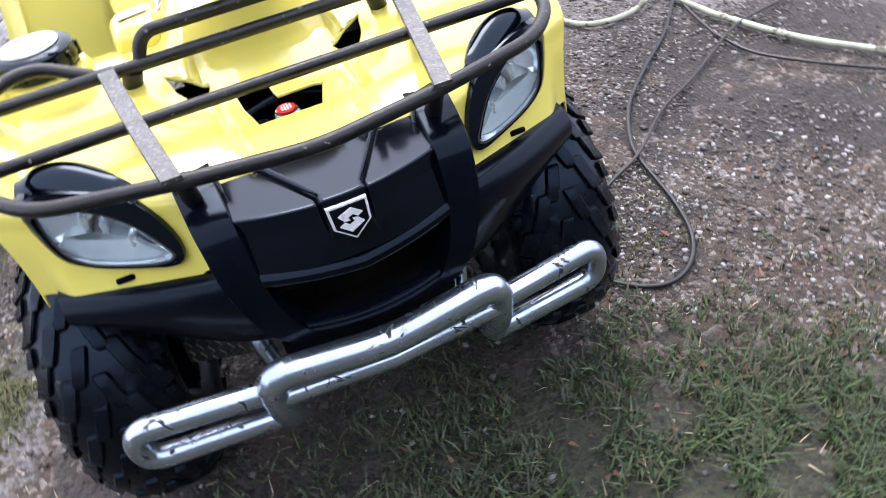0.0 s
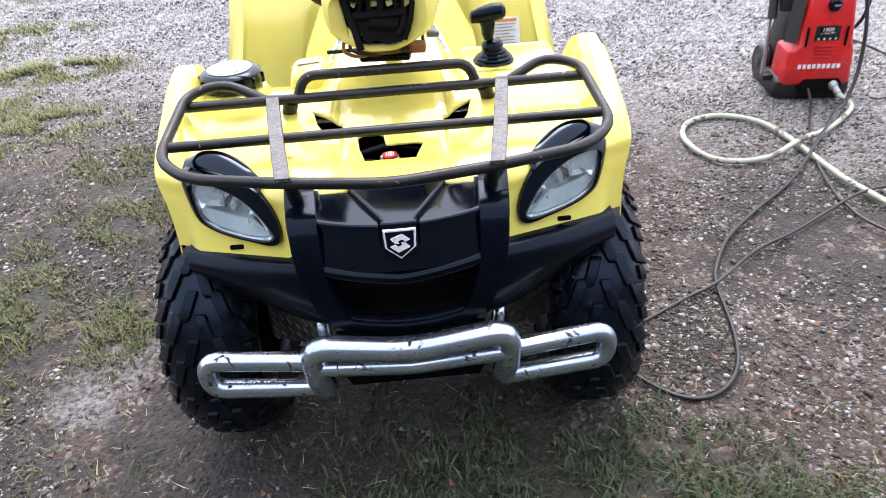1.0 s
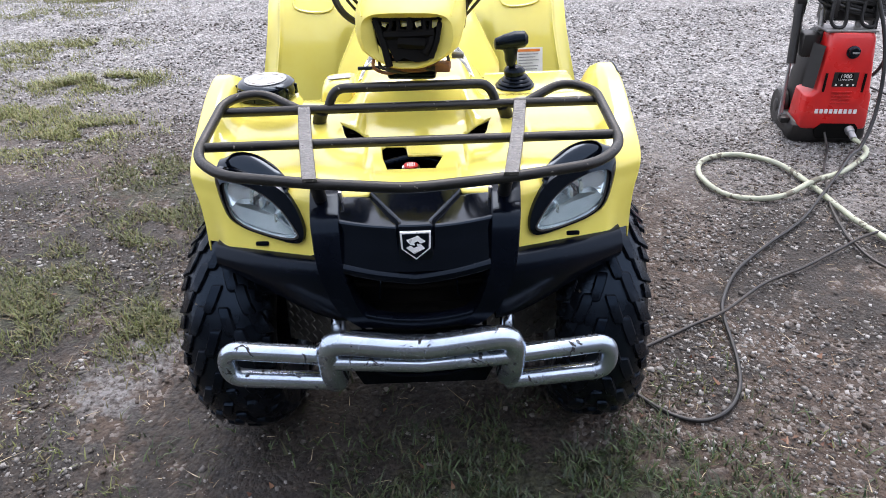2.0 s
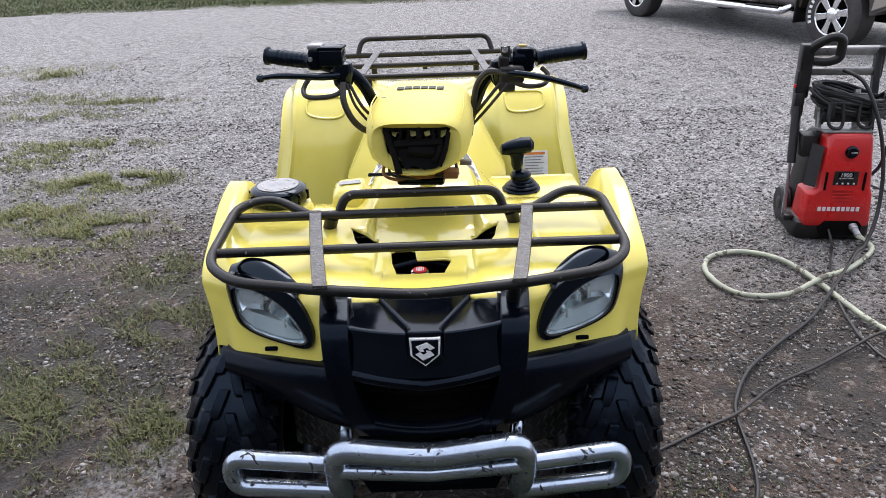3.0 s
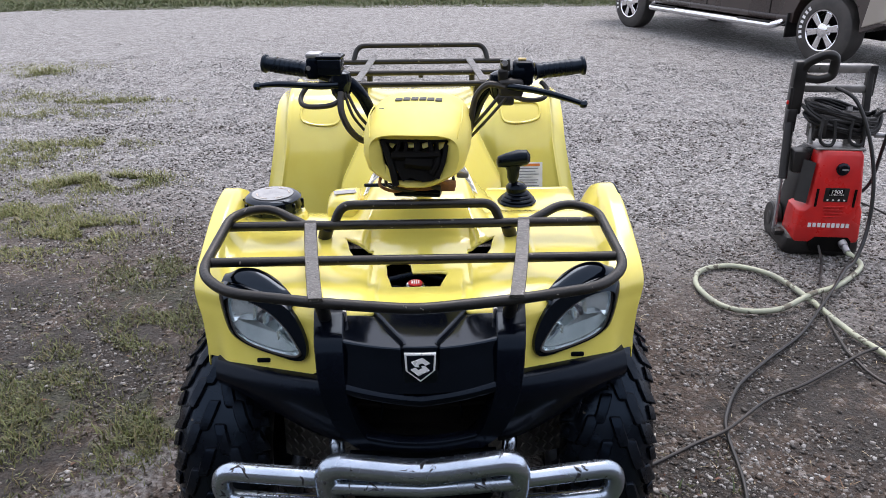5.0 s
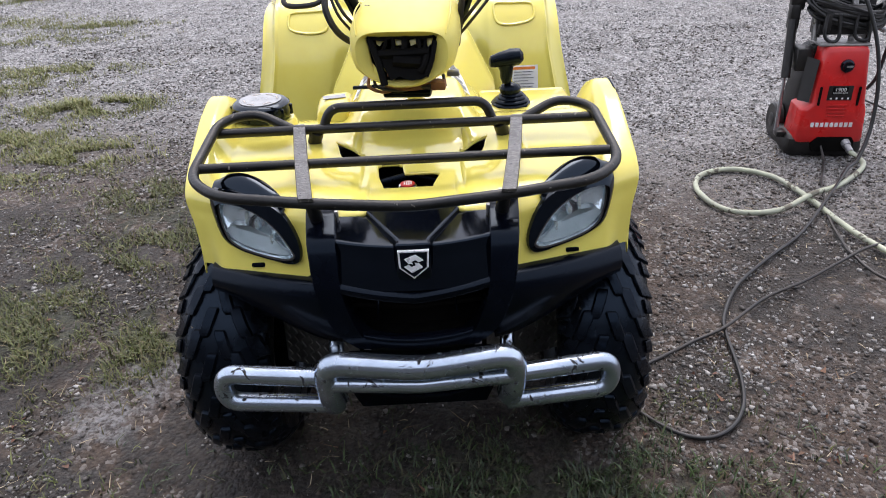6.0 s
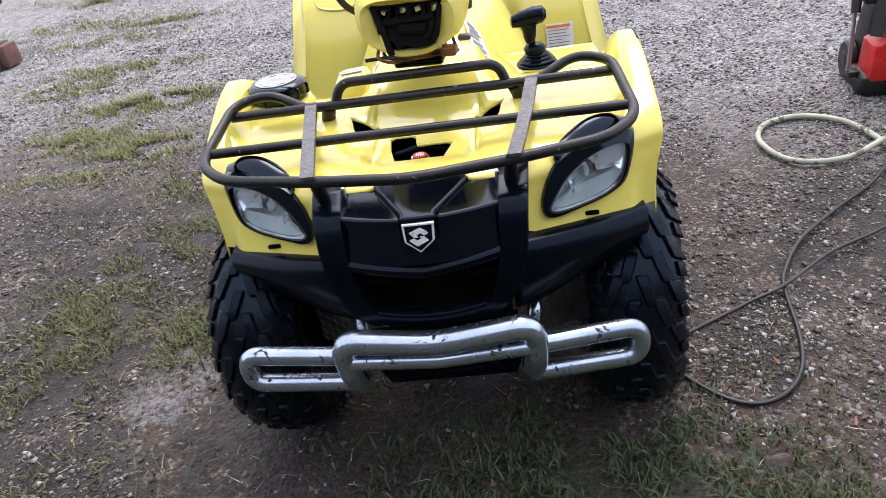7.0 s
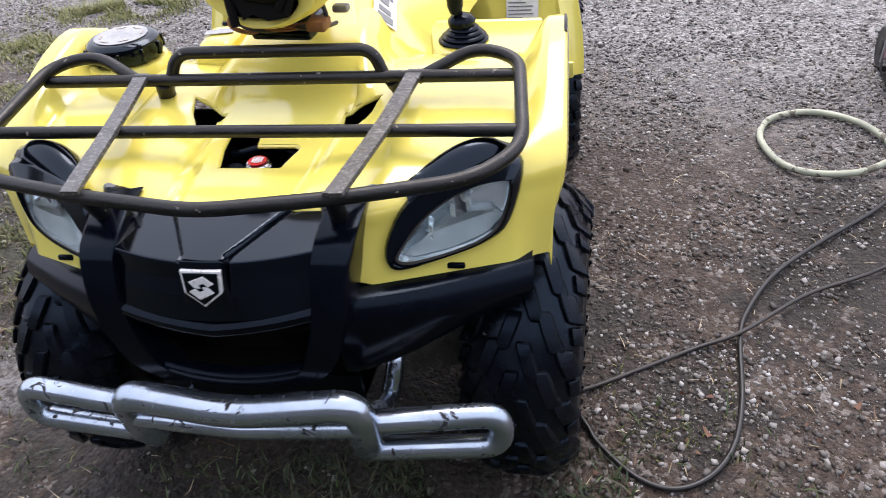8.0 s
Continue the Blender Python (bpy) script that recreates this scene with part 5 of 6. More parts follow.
STEER = -4.0
FRONT_R, REAR_R = 0.312, 0.315
make_wheel("wheel", pose(0.458, 0.02, FRONT_R - 0.008, 0, 0, STEER), FRONT_R, 0.215, quad)
make_wheel("wheel", pose(-0.462, 0.025, FRONT_R - 0.008, 0, 0, STEER), FRONT_R, 0.215, quad)
make_wheel("wheel", pose(0.445, 1.285, REAR_R - 0.008, 0, 0, 0), REAR_R, 0.26, quad)
make_wheel("wheel", pose(-0.445, 1.285, REAR_R - 0.008, 0, 0, 0), REAR_R, 0.26, quad)
for sx in (-1, 1):
    part("suspension_arm", merged(tube([(sx * 0.13, -0.08, 0.30), (sx * 0.40, 0.0, 0.27)], 0.014, 10), tube([(sx * 0.13, 0.12, 0.30), (sx * 0.40, 0.0, 0.27)], 0.014, 10)), BLACK_MATT, quad)
    part("upper_arm", merged(tube([(sx * 0.15, -0.06, 0.42), (sx * 0.38, 0.0, 0.38)], 0.012, 10), tube([(sx * 0.15, 0.10, 0.42), (sx * 0.38, 0.0, 0.38)], 0.012, 10)), BLACK_MATT, quad)
    part("damper", merged(tube([(sx * 0.18, 0.05, 0.66), (sx * 0.31, 0.02, 0.32)], 0.018, 12), *[tube([V((sx * 0.18, 0.05, 0.66)).lerp(V((sx * 0.31, 0.02, 0.32)), 0.2 + 0.09 * i + d) for d in (0, 0.03)], 0.032, 16) for i in range(7)]), DARK, quad)
part("frame_front", merged(box(0, 0.0, 0.50, 0.26, 0.30, 0.34, 0.02), box(0, -0.18, 0.40, 0.24, 0.06, 0.22, 0.01)), DARK, quad)
part("skid_nose", merged(slab([(-0.165, -0.300, 0.46), (0.165, -0.300, 0.46), (0.165, -0.290, 0.33), (0.150, -0.270, 0.275), (-0.150, -0.270, 0.275), (-0.165, -0.290, 0.33)], (0, 0.008, 0)), tube(fillet([(-0.11, -0.300, 0.342), (-0.06, -0.302, 0.328), (0.06, -0.302, 0.328), (0.11, -0.300, 0.342)], 0.03), 0.006, 8)), BLACK_MATT, quad)
part("skid_plate", slab([(-0.15, -0.27, 0.36), (0.15, -0.27, 0.36), (0.16, 0.30, 0.24), (-0.16, 0.30, 0.24)], (0, 0, -0.006)), BLACK_MATT, quad)
part("engine", merged(box(0, 0.62, 0.50, 0.34, 0.50, 0.36, 0.04), box(0, 1.15, 0.42, 0.24, 0.40, 0.24, 0.03)), DARK, quad)
part("rear_axle", tube([(-0.40, 1.285, 0.307), (0.40, 1.285, 0.307)], 0.028, 14), DARK, quad)

# ---- the pressure washer ----
washer = root("pressure_washer", pose(1.97, 1.91, 0.0, 0, 0, -6), "red and black electric pressure washer standing on gravel", "pressure washer")
# red front cover: narrow at the top, stepped out below
def cover_ring(z, x0, x1, y, depth, r=0.03):
    pts = [V((x0, y + depth, z)), V((x0, y + r, z)), V((x0 + r * 0.3, y + r * 0.3, z)), V((x0 + r, y, z)), V((x1 - r, y, z)), V((x1 - r * 0.3, y + r * 0.3, z)), V((x1, y + r, z)), V((x1, y + depth, z))]
    return pts


cover = part("red_cover", loft([cover_ring(0.075, -0.165, 0.155, -0.155, 0.17), cover_ring(0.10, -0.168, 0.158, -0.16, 0.17), cover_ring(0.235, -0.158, 0.150, -0.152, 0.16), cover_ring(0.262, -0.118, 0.140, -0.148, 0.15),
                                cover_ring(0.36, -0.108, 0.132, -0.136, 0.14), cover_ring(0.505, -0.092, 0.120, -0.117, 0.13), cover_ring(0.528, -0.083, 0.110, -0.104, 0.11)]), RED, washer, bevel=0.004)
part("chassis", loft([cover_ring(0.0, -0.185, 0.165, -0.135, 0.30, 0.04), cover_ring(0.03, -0.195, 0.172, -0.150, 0.32, 0.04), cover_ring(0.085, -0.192, 0.168, -0.148, 0.31, 0.04), cover_ring(0.10, -0.18, 0.15, -0.13, 0.28, 0.04)]), BLACK_WARM, washer)
# a flat near-black slab drawn for the shade of a recess
part("front_recess_shade", slab([(-0.075, -0.163, 0.03), (0.112, -0.163, 0.03), (0.112, -0.164, 0.085), (0.095, -0.164, 0.105), (-0.062, -0.164, 0.105), (-0.09, -0.163, 0.07)], (0, 0.012, 0)), DARK, washer)
part("back_shell", loft([cover_ring(0.09, -0.15, 0.14, -0.02, 0.20), cover_ring(0.26, -0.145, 0.14, -0.02, 0.18), cover_ring(0.48, -0.12, 0.13, -0.02, 0.15), cover_ring(0.516, -0.10, 0.11, -0.02, 0.10)]), BLACK_WARM, washer)
part("side_trim", slab([(-0.160, -0.10, 0.27), (-0.125, -0.135, 0.27), (-0.105, -0.118, 0.47), (-0.135, -0.06, 0.47)], (-0.006, 0.01, 0)), BLACK_WARM, washer)
part("shoulder_block", box(-0.150, 0.0, 0.45, 0.075, 0.10, 0.11, 0.010), BLACK_WARM, washer)
part("top_tray", slab([(-0.11, -0.100, 0.528), (0.12, -0.100, 0.528), (0.125, 0.06, 0.518), (-0.12, 0.06, 0.518)], (0, 0, 0.010)), PLATE, washer, bevel=0.003)
knob = part("pressure_knob", lathe([(0.030, 0.0), (0.030, -0.010), (0.024, -0.014), (0.022, -0.022), (0.004, -0.024)], 28, "y", (0.018, -0.125, 0.445)), BLACK_GLOSS, washer)
part("knob_pointer", box(0.022, -0.150, 0.447, 0.030, 0.006, 0.008, 0.002, m=None), GREY_METAL, knob)
screen = part("info_panel", slab([(-0.050, -0.1475, 0.285), (0.062, -0.1475, 0.285), (0.066, -0.1385, 0.352), (-0.046, -0.1385, 0.352)], (0, 0.004, 0)), BLACK_WARM, washer, "black panel with a pale printed rating")
part("panel_sticker", slab([(-0.030, -0.1445, 0.312), (0.040, -0.1445, 0.312), (0.043, -0.1400, 0.347), (-0.027, -0.1400, 0.347)], (0, 0.003, 0)), DARK, screen)
for i in range(4):
    x = -0.032 + 0.026 * i
    part("status_mark", box(x, -0.1492, 0.294, 0.008, 0.002, 0.008, 0.0), WHITE, screen)
line2 = bpy.data.curves.new("rating_line", "FONT")
line2.body = "1.2 MAX GPM"
line2.size, line2.extrude, line2.align_x = 0.0115, 0.0006, "CENTER"
line2_ob = new("rating_line", line2)
line2_ob.data.materials.append(WHITE)
line2_ob.parent = screen
line2_ob.matrix_basis = pose(0.006, -0.1462, 0.3155, 97, 0, 0)
rating = bpy.data.curves.new("rating_number", "FONT")
rating.body = "1900"
rating.size, rating.extrude, rating.align_x = 0.027, 0.0006, "CENTER"
rating_ob = new("rating_number", rating)
rating_ob.data.materials.append(WHITE)
rating_ob.parent = screen
rating_ob.matrix_basis = pose(0.006, -0.1455, 0.327, 97, 0, 0)
for i in range(4):
    z = 0.262 - 0.0175 * i
    w = 0.095 - 0.004 * i
    part("cover_rib", box(0.002, -0.1545, z, w, 0.008, 0.007, 0.003), RED, cover)
for sx in (-1, 1):
    part("cover_groove", box(0.005 + sx * 0.088, -0.1470, 0.275, 0.012, 0.003, 0.15, 0.001), DARK, cover)
for i in range(9):
    part("name_bar", box(-0.096 + 0.0222 * i, -0.1585, 0.166, 0.0150, 0.003, 0.021, 0.0), WHITE, cover)
part("inlet_coupling", merged(tube([(0.075, -0.165, 0.075), (0.085, -0.215, 0.050)], 0.016, 14), tube([(0.073, -0.157, 0.079), (0.078, -0.18, 0.067)], 0.021, 14)), GREY_METAL, washer)
for sx in (-1, 1):
    wheel = part("wheel", lathe([(0.012, -0.02), (0.06, -0.02), (0.082, -0.022), (0.090, -0.014), (0.090, 0.014), (0.082, 0.022), (0.06, 0.02), (0.012, 0.02)], 32, "x", (sx * 0.160 - 0.012, 0.135, 0.090)), BLACK_WARM, washer)
    part("wheel_cap", lathe([(0.003, sx * 0.002), (0.030, sx * 0.004), (0.036, 0.0), (0.036, sx * -0.01)], 24, "x", (sx * 0.181 - 0.012, 0.135, 0.090)), BLACK_WARM, wheel)
# uprights, handle, reel, gun
for sx in (-1, 1):
    x = -0.185 if sx < 0 else 0.165
    part("upright", slab([(x - 0.016, 0.05, 0.42), (x + 0.016, 0.05, 0.42), (x + 0.020, 0.14, 0.88), (x - 0.012, 0.14, 0.88)], (0, 0.035, 0)), BLACK_WARM, washer, bevel=0.005)
    part("lower_stay", tube([(x - 0.005, 0.08, 0.44), (x - 0.02, -0.01, 0.10)], 0.007, 10), GREY_METAL, washer)
    part("inner_post", tube([(sx * 0.085 - 0.015, 0.02, 0.51), (sx * 0.085 - 0.010, 0.08, 0.70)], 0.015, 14), PLATE, washer)
part("handle_bar", merged(box(0.02, 0.165, 0.872, 0.33, 0.050, 0.044, 0.012), box(0.02, 0.150, 0.775, 0.33, 0.040, 0.036, 0.008)), PLATE, washer, "grey handle frame")
part("handle_side", merged(box(0.180, 0.160, 0.815, 0.040, 0.050, 0.155, 0.010)), BLACK_WARM, washer)
gun = part("spray_gun", merged(tube(fillet([(-0.185, 0.09, 0.855), (-0.160, 0.07, 0.915), (-0.09, 0.04, 0.960), (-0.048, 0.04, 0.945), (-0.046, 0.05, 0.855), (-0.10, 0.06, 0.836), (-0.18, 0.10, 0.840)], 0.02, 4), 0.023, 12), box(-0.186, 0.09, 0.79, 0.062, 0.06, 0.26, 0.012), box(-0.196, 0.075, 0.63, 0.050, 0.05, 0.12, 0.012)), BLACK_WARM, washer)
part("gun_trigger", box(-0.212, 0.075, 0.74, 0.02, 0.03, 0.11, 0.006), BLACK_WARM, gun)
part("gun_latch", box(-0.222, 0.07, 0.72, 0.012, 0.016, 0.02, 0.004), RED, gun)
part("lance", tube([(-0.203, 0.06, 0.62), (-0.218, -0.03, 0.36)], 0.021, 12), BLACK_WARM, washer)
part("lance_tip", tube([(-0.213, 0.0, 0.44), (-0.228, -0.05, 0.10)], 0.0065, 10), GREY_METAL, washer)
part("lance_rest", box(-0.205, -0.06, 0.09, 0.05, 0.06, 0.03, 0.008), BLACK_WARM, washer)
reel = part("hose_reel", merged(lathe([(0.03, -0.11), (0.055, -0.108), (0.055, 0.108), (0.03, 0.11)], 24, "x", (0.02, 0.06, 0.63)), box(-0.09, 0.06, 0.61, 0.012, 0.12, 0.13, 0.006), box(0.13, 0.06, 0.60, 0.012, 0.12, 0.14, 0.006)), BLACK_WARM, washer)
part("reel_crank", merged(tube([(0.13, 0.05, 0.60), (0.20, 0.03, 0.575)], 0.010, 10), tube([(0.20, 0.03, 0.575), (0.275, 0.02, 0.575)], 0.014, 12)), GREY_METAL, reel)
random.seed(4)
for i in range(10):
    z = 0.645 + 0.0058 * i
    a = 0.168 + 0.014 * math.sin(2.1 * i)
    pts = [(0.03 + 0.01 * math.sin(i) + a * math.cos(t), 0.05 + 0.085 * math.sin(t), z + 0.013 * math.cos(t + 0.5 * i) + 0.006 * math.sin(3 * t + i) - 0.10 * (t > 0) * math.cos(t) * 0.35 - 0.06 * max(0.0, -math.sin(t)) * (i % 3 == 1)) for t in np.linspace(0, 2 * math.pi, 12, endpoint=False)]
    part("hose_coil", tube(spline(pts, 5, True), 0.0088, 8, True), HOSE_BLACK, washer)
for i, (dx, low) in enumerate(((-0.05, 0.540), (0.085, 0.545))):
    part("hanging_loop", tube(spline([(dx - 0.03, -0.035, 0.66), (dx - 0.035, -0.055, 0.57), (dx, -0.06, low), (dx + 0.03, -0.055, 0.56), (dx + 0.025, -0.035, 0.66)], 6), 0.0085, 8), HOSE_BLACK, washer)
part("side_loop", tube(spline([(0.16, 0.03, 0.62), (0.20, 0.0, 0.70), (0.245, 0.0, 0.66), (0.235, 0.0, 0.50), (0.21, -0.02, 0.36), (0.17, -0.03, 0.30)], 7), 0.0085, 8), HOSE_BLACK, washer)
part("hose_hook", merged(box(0.02, 0.0, 0.585, 0.24, 0.03, 0.05, 0.008), box(-0.07, -0.02, 0.62, 0.03, 0.04, 0.09, 0.008), box(0.12, -0.02, 0.62, 0.03, 0.04, 0.09, 0.008)), BLACK_WARM, washer)

# ---- hose and cables on the ground ----
W = pose(1.97, 1.91, 0.0, 0, 0, -6)
out = W @ V((0.085, -0.215, 0.050))
garden = [out, (2.06, 1.60, 0.020), (1.93, 1.46, 0.016), (1.80, 1.345, 0.030), (1.66, 1.262, 0.040), (1.50, 1.175, 0.016), (1.34, 1.165, 0.014), (1.245, 1.24, 0.014), (1.215, 1.42, 0.014), (1.28, 1.565, 0.014),
          (1.42, 1.62, 0.014), (1.54, 1.575, 0.014), (1.62, 1.47, 0.014), (1.665, 1.26, 0.014), (1.69, 1.05, 0.014), (1.73, 0.87, 0.014), (1.86, 0.55, 0.014), (2.2, 0.1, 0.014), (2.8, -0.6, 0.014)]
tagged(part("garden_hose", tube(spline(garden, 9), 0.0122, 12), HOSE), "pale green garden hose lying in a loop on gravel", "hose")
top = W @ V((-0.02, 0.05, 0.80))
high = [top, W @ V((0.06, -0.02, 0.75)), W @ V((0.125, -0.10, 0.58)), W @ V((0.155, -0.17, 0.38)), W @ V((0.14, -0.24, 0.18)), W @ V((0.075, -0.33, 0.06)), (1.93, 1.50, 0.05), (1.80, 1.33, 0.045), (1.66, 1.16, 0.03), (1.492, 0.966, 0.010), (1.284, 0.779, 0.010), (1.117, 0.611, 0.010),
        (1.014, 0.442, 0.010), (0.978, 0.33, 0.010), (0.950, 0.12, 0.010), (0.912, -0.019, 0.010), (0.850, -0.109, 0.010), (0.770, -0.150, 0.010), (0.689, -0.125, 0.010), (0.609, -0.04, 0.010), (0.55, 0.06, 0.010), (0.3, 0.35, 0.010), (0.1, 0.5, 0.010)]
tagged(part("pressure_hose", tube(spline(high, 8), (lambda t: 0.0092 if t < 0.3 else 0.0066), 10), HOSE_BLACK), "black pressure hose looped across trodden earth", "hose")
lead = [W @ V((-0.035, -0.155, 0.06)), (1.90, 1.66, 0.012), (1.80, 1.46, 0.012), (1.725, 1.28, 0.030), (1.668, 1.101, 0.012), (1.628, 0.90, 0.010), (1.62, 0.78, 0.010), (1.66, 0.60, 0.010), (1.9, 0.3, 0.010), (2.4, -0.2, 0.010)]
tagged(part("power_lead", tube(spline(lead, 8), 0.0060, 8), CABLE), "thin black power lead on the gravel", "cable")
second = [(0.35, 0.05, 0.008), (0.56, 0.115, 0.008), (0.70, 0.192, 0.008), (0.856, 0.285, 0.009), (0.983, 0.345, 0.022), (1.181, 0.52, 0.010), (1.362, 0.62, 0.010), (1.54, 0.735, 0.012), (1.71, 0.83, 0.022), (1.95, 0.90, 0.010), (2.5, 1.0, 0.010)]
tagged(part("extension_cable", tube(spline(second, 8), 0.0056, 10), CABLE), "black extension cable leading under the quad bike", "cable")
tail = [W @ V((0.16, -0.02, 0.25)), (2.28, 1.90, 0.18), (2.42, 1.86, 0.10), (2.40, 1.75, 0.02), (2.25, 1.68, 0.012), (2.20, 1.70, 0.012)]
tagged(part("trailing_lead", tube(spline(tail, 8), 0.005, 8), CABLE), "thin black lead hanging beside the pressure washer", "cable")

# ---- the pickup truck behind ----
TF, TR = V((4.36, 7.12, 0)), V((2.96, 10.52, 0))
fwd = (TF - TR).normalized()
base = (TF - TR).length
truck = root("pickup_truck", Matrix.Translation(TR) @ Matrix((( fwd.x, -fwd.y, 0, 0), (fwd.y, fwd.x, 0, 0), (0, 0, 1, 0), (0, 0, 0, 1))), "dark pickup truck with chrome steps parked on gravel", "truck")


def arch(cx, r, a0, a1, n=12):
    return [(cx + r * math.cos(a), 0.40 + r * math.sin(a)) for a in np.linspace(a0, a1, n)]


side = [(-1.15, 0.55)] + arch(0.0, 0.47, math.pi * 1.0, 0.0) + [(0.48, 0.42), (base - 0.49, 0.42)] + arch(base, 0.47, math.pi, 0.0) + [(base + 0.62, 0.46), (base + 0.86, 0.55), (base + 0.90, 0.95), (base + 0.80, 1.10), (base - 0.55, 1.18), (-1.15, 1.16)]
# local x runs forward, local y to the far side is positive, the near side lies at y = 0
def strip(outline, y0, y1):
    return slab([(x, y0, z) for x, z in outline], (0, y1 - y0, 0))


part("body", strip(side, 0.02, 1.92), TRUCK_PAINT, truck, smooth=False, bevel=0.03)
cabin = [(0.62, 1.15), (0.75, 1.78), (1.0, 1.88), (2.2, 1.88), (base - 0.95, 1.70), (base - 0.45, 1.17)]
part("cab", loft([[(x, 0.08 + 0.16 * (z - 1.15), z) for x, z in cabin], [(x, 1.86 - 0.16 * (z - 1.15), z) for x, z in cabin]]), TRUCK_PAINT, truck, smooth=False, bevel=0.03)
for x0, x1 in ((0.85, 1.65), (1.75, 2.75)):
    part("window", slab([(x0, 0.072, 1.22), (x1, 0.072, 1.22), (x1 - 0.08, 0.142, 1.72), (x0 + 0.04, 0.142, 1.72)], (0, 0.012, 0)), DARK_GLASS, truck)
for x in (0.80, 1.72, 2.85):
    part("door_gap", box(x, 0.018, 0.80, 0.012, 0.006, 0.72, 0.0), DARK, truck)
part("rocker_trim", box((0.5 + base - 0.5) / 2, 0.012, 0.45, base - 1.05, 0.02, 0.07, 0.008), TRUCK_PAINT, truck)
part("step_tube", tube(fillet([(0.60, 0.06, 0.42), (0.66, -0.09, 0.36), (base - 0.66, -0.09, 0.36), (base - 0.60, 0.06, 0.42)], 0.05), 0.042, 16), CHROME, truck, "chrome side step")
for x in (0.95, base - 0.95):
    part("step_pad", box(x, -0.09, 0.402, 0.55, 0.07, 0.012, 0.004), BLACK_WARM, truck)
part("mud_flap", box(base - 0.51, 0.10, 0.375, 0.02, 0.24, 0.28, 0.005), BLACK_WARM, truck)
part("front_bumper", box(base + 0.80, 0.96, 0.62, 0.30, 1.9, 0.24, 0.05), TRUCK_TAN, truck)
part("front_cladding", slab([(base + 0.50, 0.0, 0.46), (base + 0.78, 0.0, 0.56), (base + 0.80, 0.0, 0.90), (base + 0.56, 0.0, 0.86)], (0, 0.03, 0)), TRUCK_TAN, truck, bevel=0.008)
part("under_frame", box(base / 2, 0.96, 0.38, base + 0.9, 1.0, 0.20, 0.03), DARK, truck)


def truck_wheel(x, y, flip):
    r, w = 0.385, 0.26
    h = w / 2
    prof = [(0.215, -h * 0.85), (0.235, -h), (0.30, -h * 1.02), (0.355, -h * 0.95), (r - 0.006, -h * 0.8), (r, -h * 0.5), (r, h * 0.5), (r - 0.006, h * 0.8), (0.355, h * 0.95), (0.30, h * 1.02), (0.235, h), (0.215, h * 0.85)]
    wheel = part("wheel", lathe(prof, 48, "y", (x, y, r - 0.012), False), GREY_RUBBER, truck, "white-lettered tyre on a six-spoke alloy rim")
    s = -1 if not flip else 1
    face = y + s * h
    part("rim", lathe([(0.222, s * h * 0.98), (0.228, s * h * 1.0), (0.214, s * h * 0.96), (0.205, s * h * 0.4), (0.20, -s * h * 0.6)], 40, "y", (x, y, r - 0.012), False), CHROME, wheel)
    part("rim_back", lathe([(0.02, s * 0.02), (0.20, s * 0.02), (0.20, s * 0.01)], 32, "y", (x, y, r - 0.012)), DARK, wheel)
    part("hub_cap", lathe([(0.095, s * h * 0.7), (0.075, s * h * 0.98), (0.05, s * h * 1.06), (0.005, s * h * 1.08)], 24, "y", (x, y, r - 0.012)), CHROME, wheel)
    for i in range(6):
        m = Matrix.Translation((x, y + s * h * 0.74, r - 0.012)) @ pose(0, 0, 0, 0, 60 * i + 18, 0)
        part("spoke", moved(slab([(-0.030, 0, 0.06), (0.030, 0, 0.06), (0.042, 0, 0.21), (-0.042, 0, 0.21)], (0, s * 0.03, 0)), m), CHROME, wheel, bevel=0.006)
    for i in range(7):
        a = math.radians(200 - 11 * i)
        m = Matrix.Translation((x + 0.30 * math.cos(a), face + s * 0.003, r - 0.012 + 0.30 * math.sin(a))) @ pose(0, 0, 0, 0, 90 - math.degrees(a), 0)
        part("tyre_mark", box(0, 0, 0, 0.030, 0.003, 0.042, 0.0, m=m), WHITE, wheel)


for x in (0.0, base):
    truck_wheel(x, 0.13, False)
    truck_wheel(x, 1.79, True)

# ---- trailer end with its jack on a block ----
trailer = root("trailer", pose(-4.72, 4.40, 0, 0, 0, 20), "white trailer end with a dark frame rail", "trailer")
part("frame_rail", box(-0.35, 0.25, 0.50, 2.0, 0.08, 0.10, 0.01), BLACK_WARM, trailer)
part("side_wall", box(-0.45, 0.28, 0.95, 1.9, 0.05, 0.80, 0.01), PLASTIC_WHITE, trailer)
part("jack_post", tube([(0.46, 0.05, 0.20), (0.46, 0.10, 0.62)], 0.030, 14), BLACK_WARM, trailer)
part("jack_arm", tube([(0.46, 0.08, 0.50), (0.46, 0.26, 0.50)], 0.025, 12), BLACK_WARM, trailer)
tagged(part("support_block", box(-4.28, 4.44, 0.10, 0.36, 0.30, 0.20, 0.01), GREY_RUBBER), "dark block under the trailer jack", "block")
tagged(part("red_block", box(-4.065, 4.47, 0.10, 0.07, 0.20, 0.18, 0.008, m=None), BRICK), "weathered red block beside the dark one", "block")

# ---- loose stones, grass and straw ----
rng = np.random.default_rng(7)


def clump(n, centre, spread):
    return rng.normal(0, 1, (n, 2)) * np.array(spread) + np.array(centre)


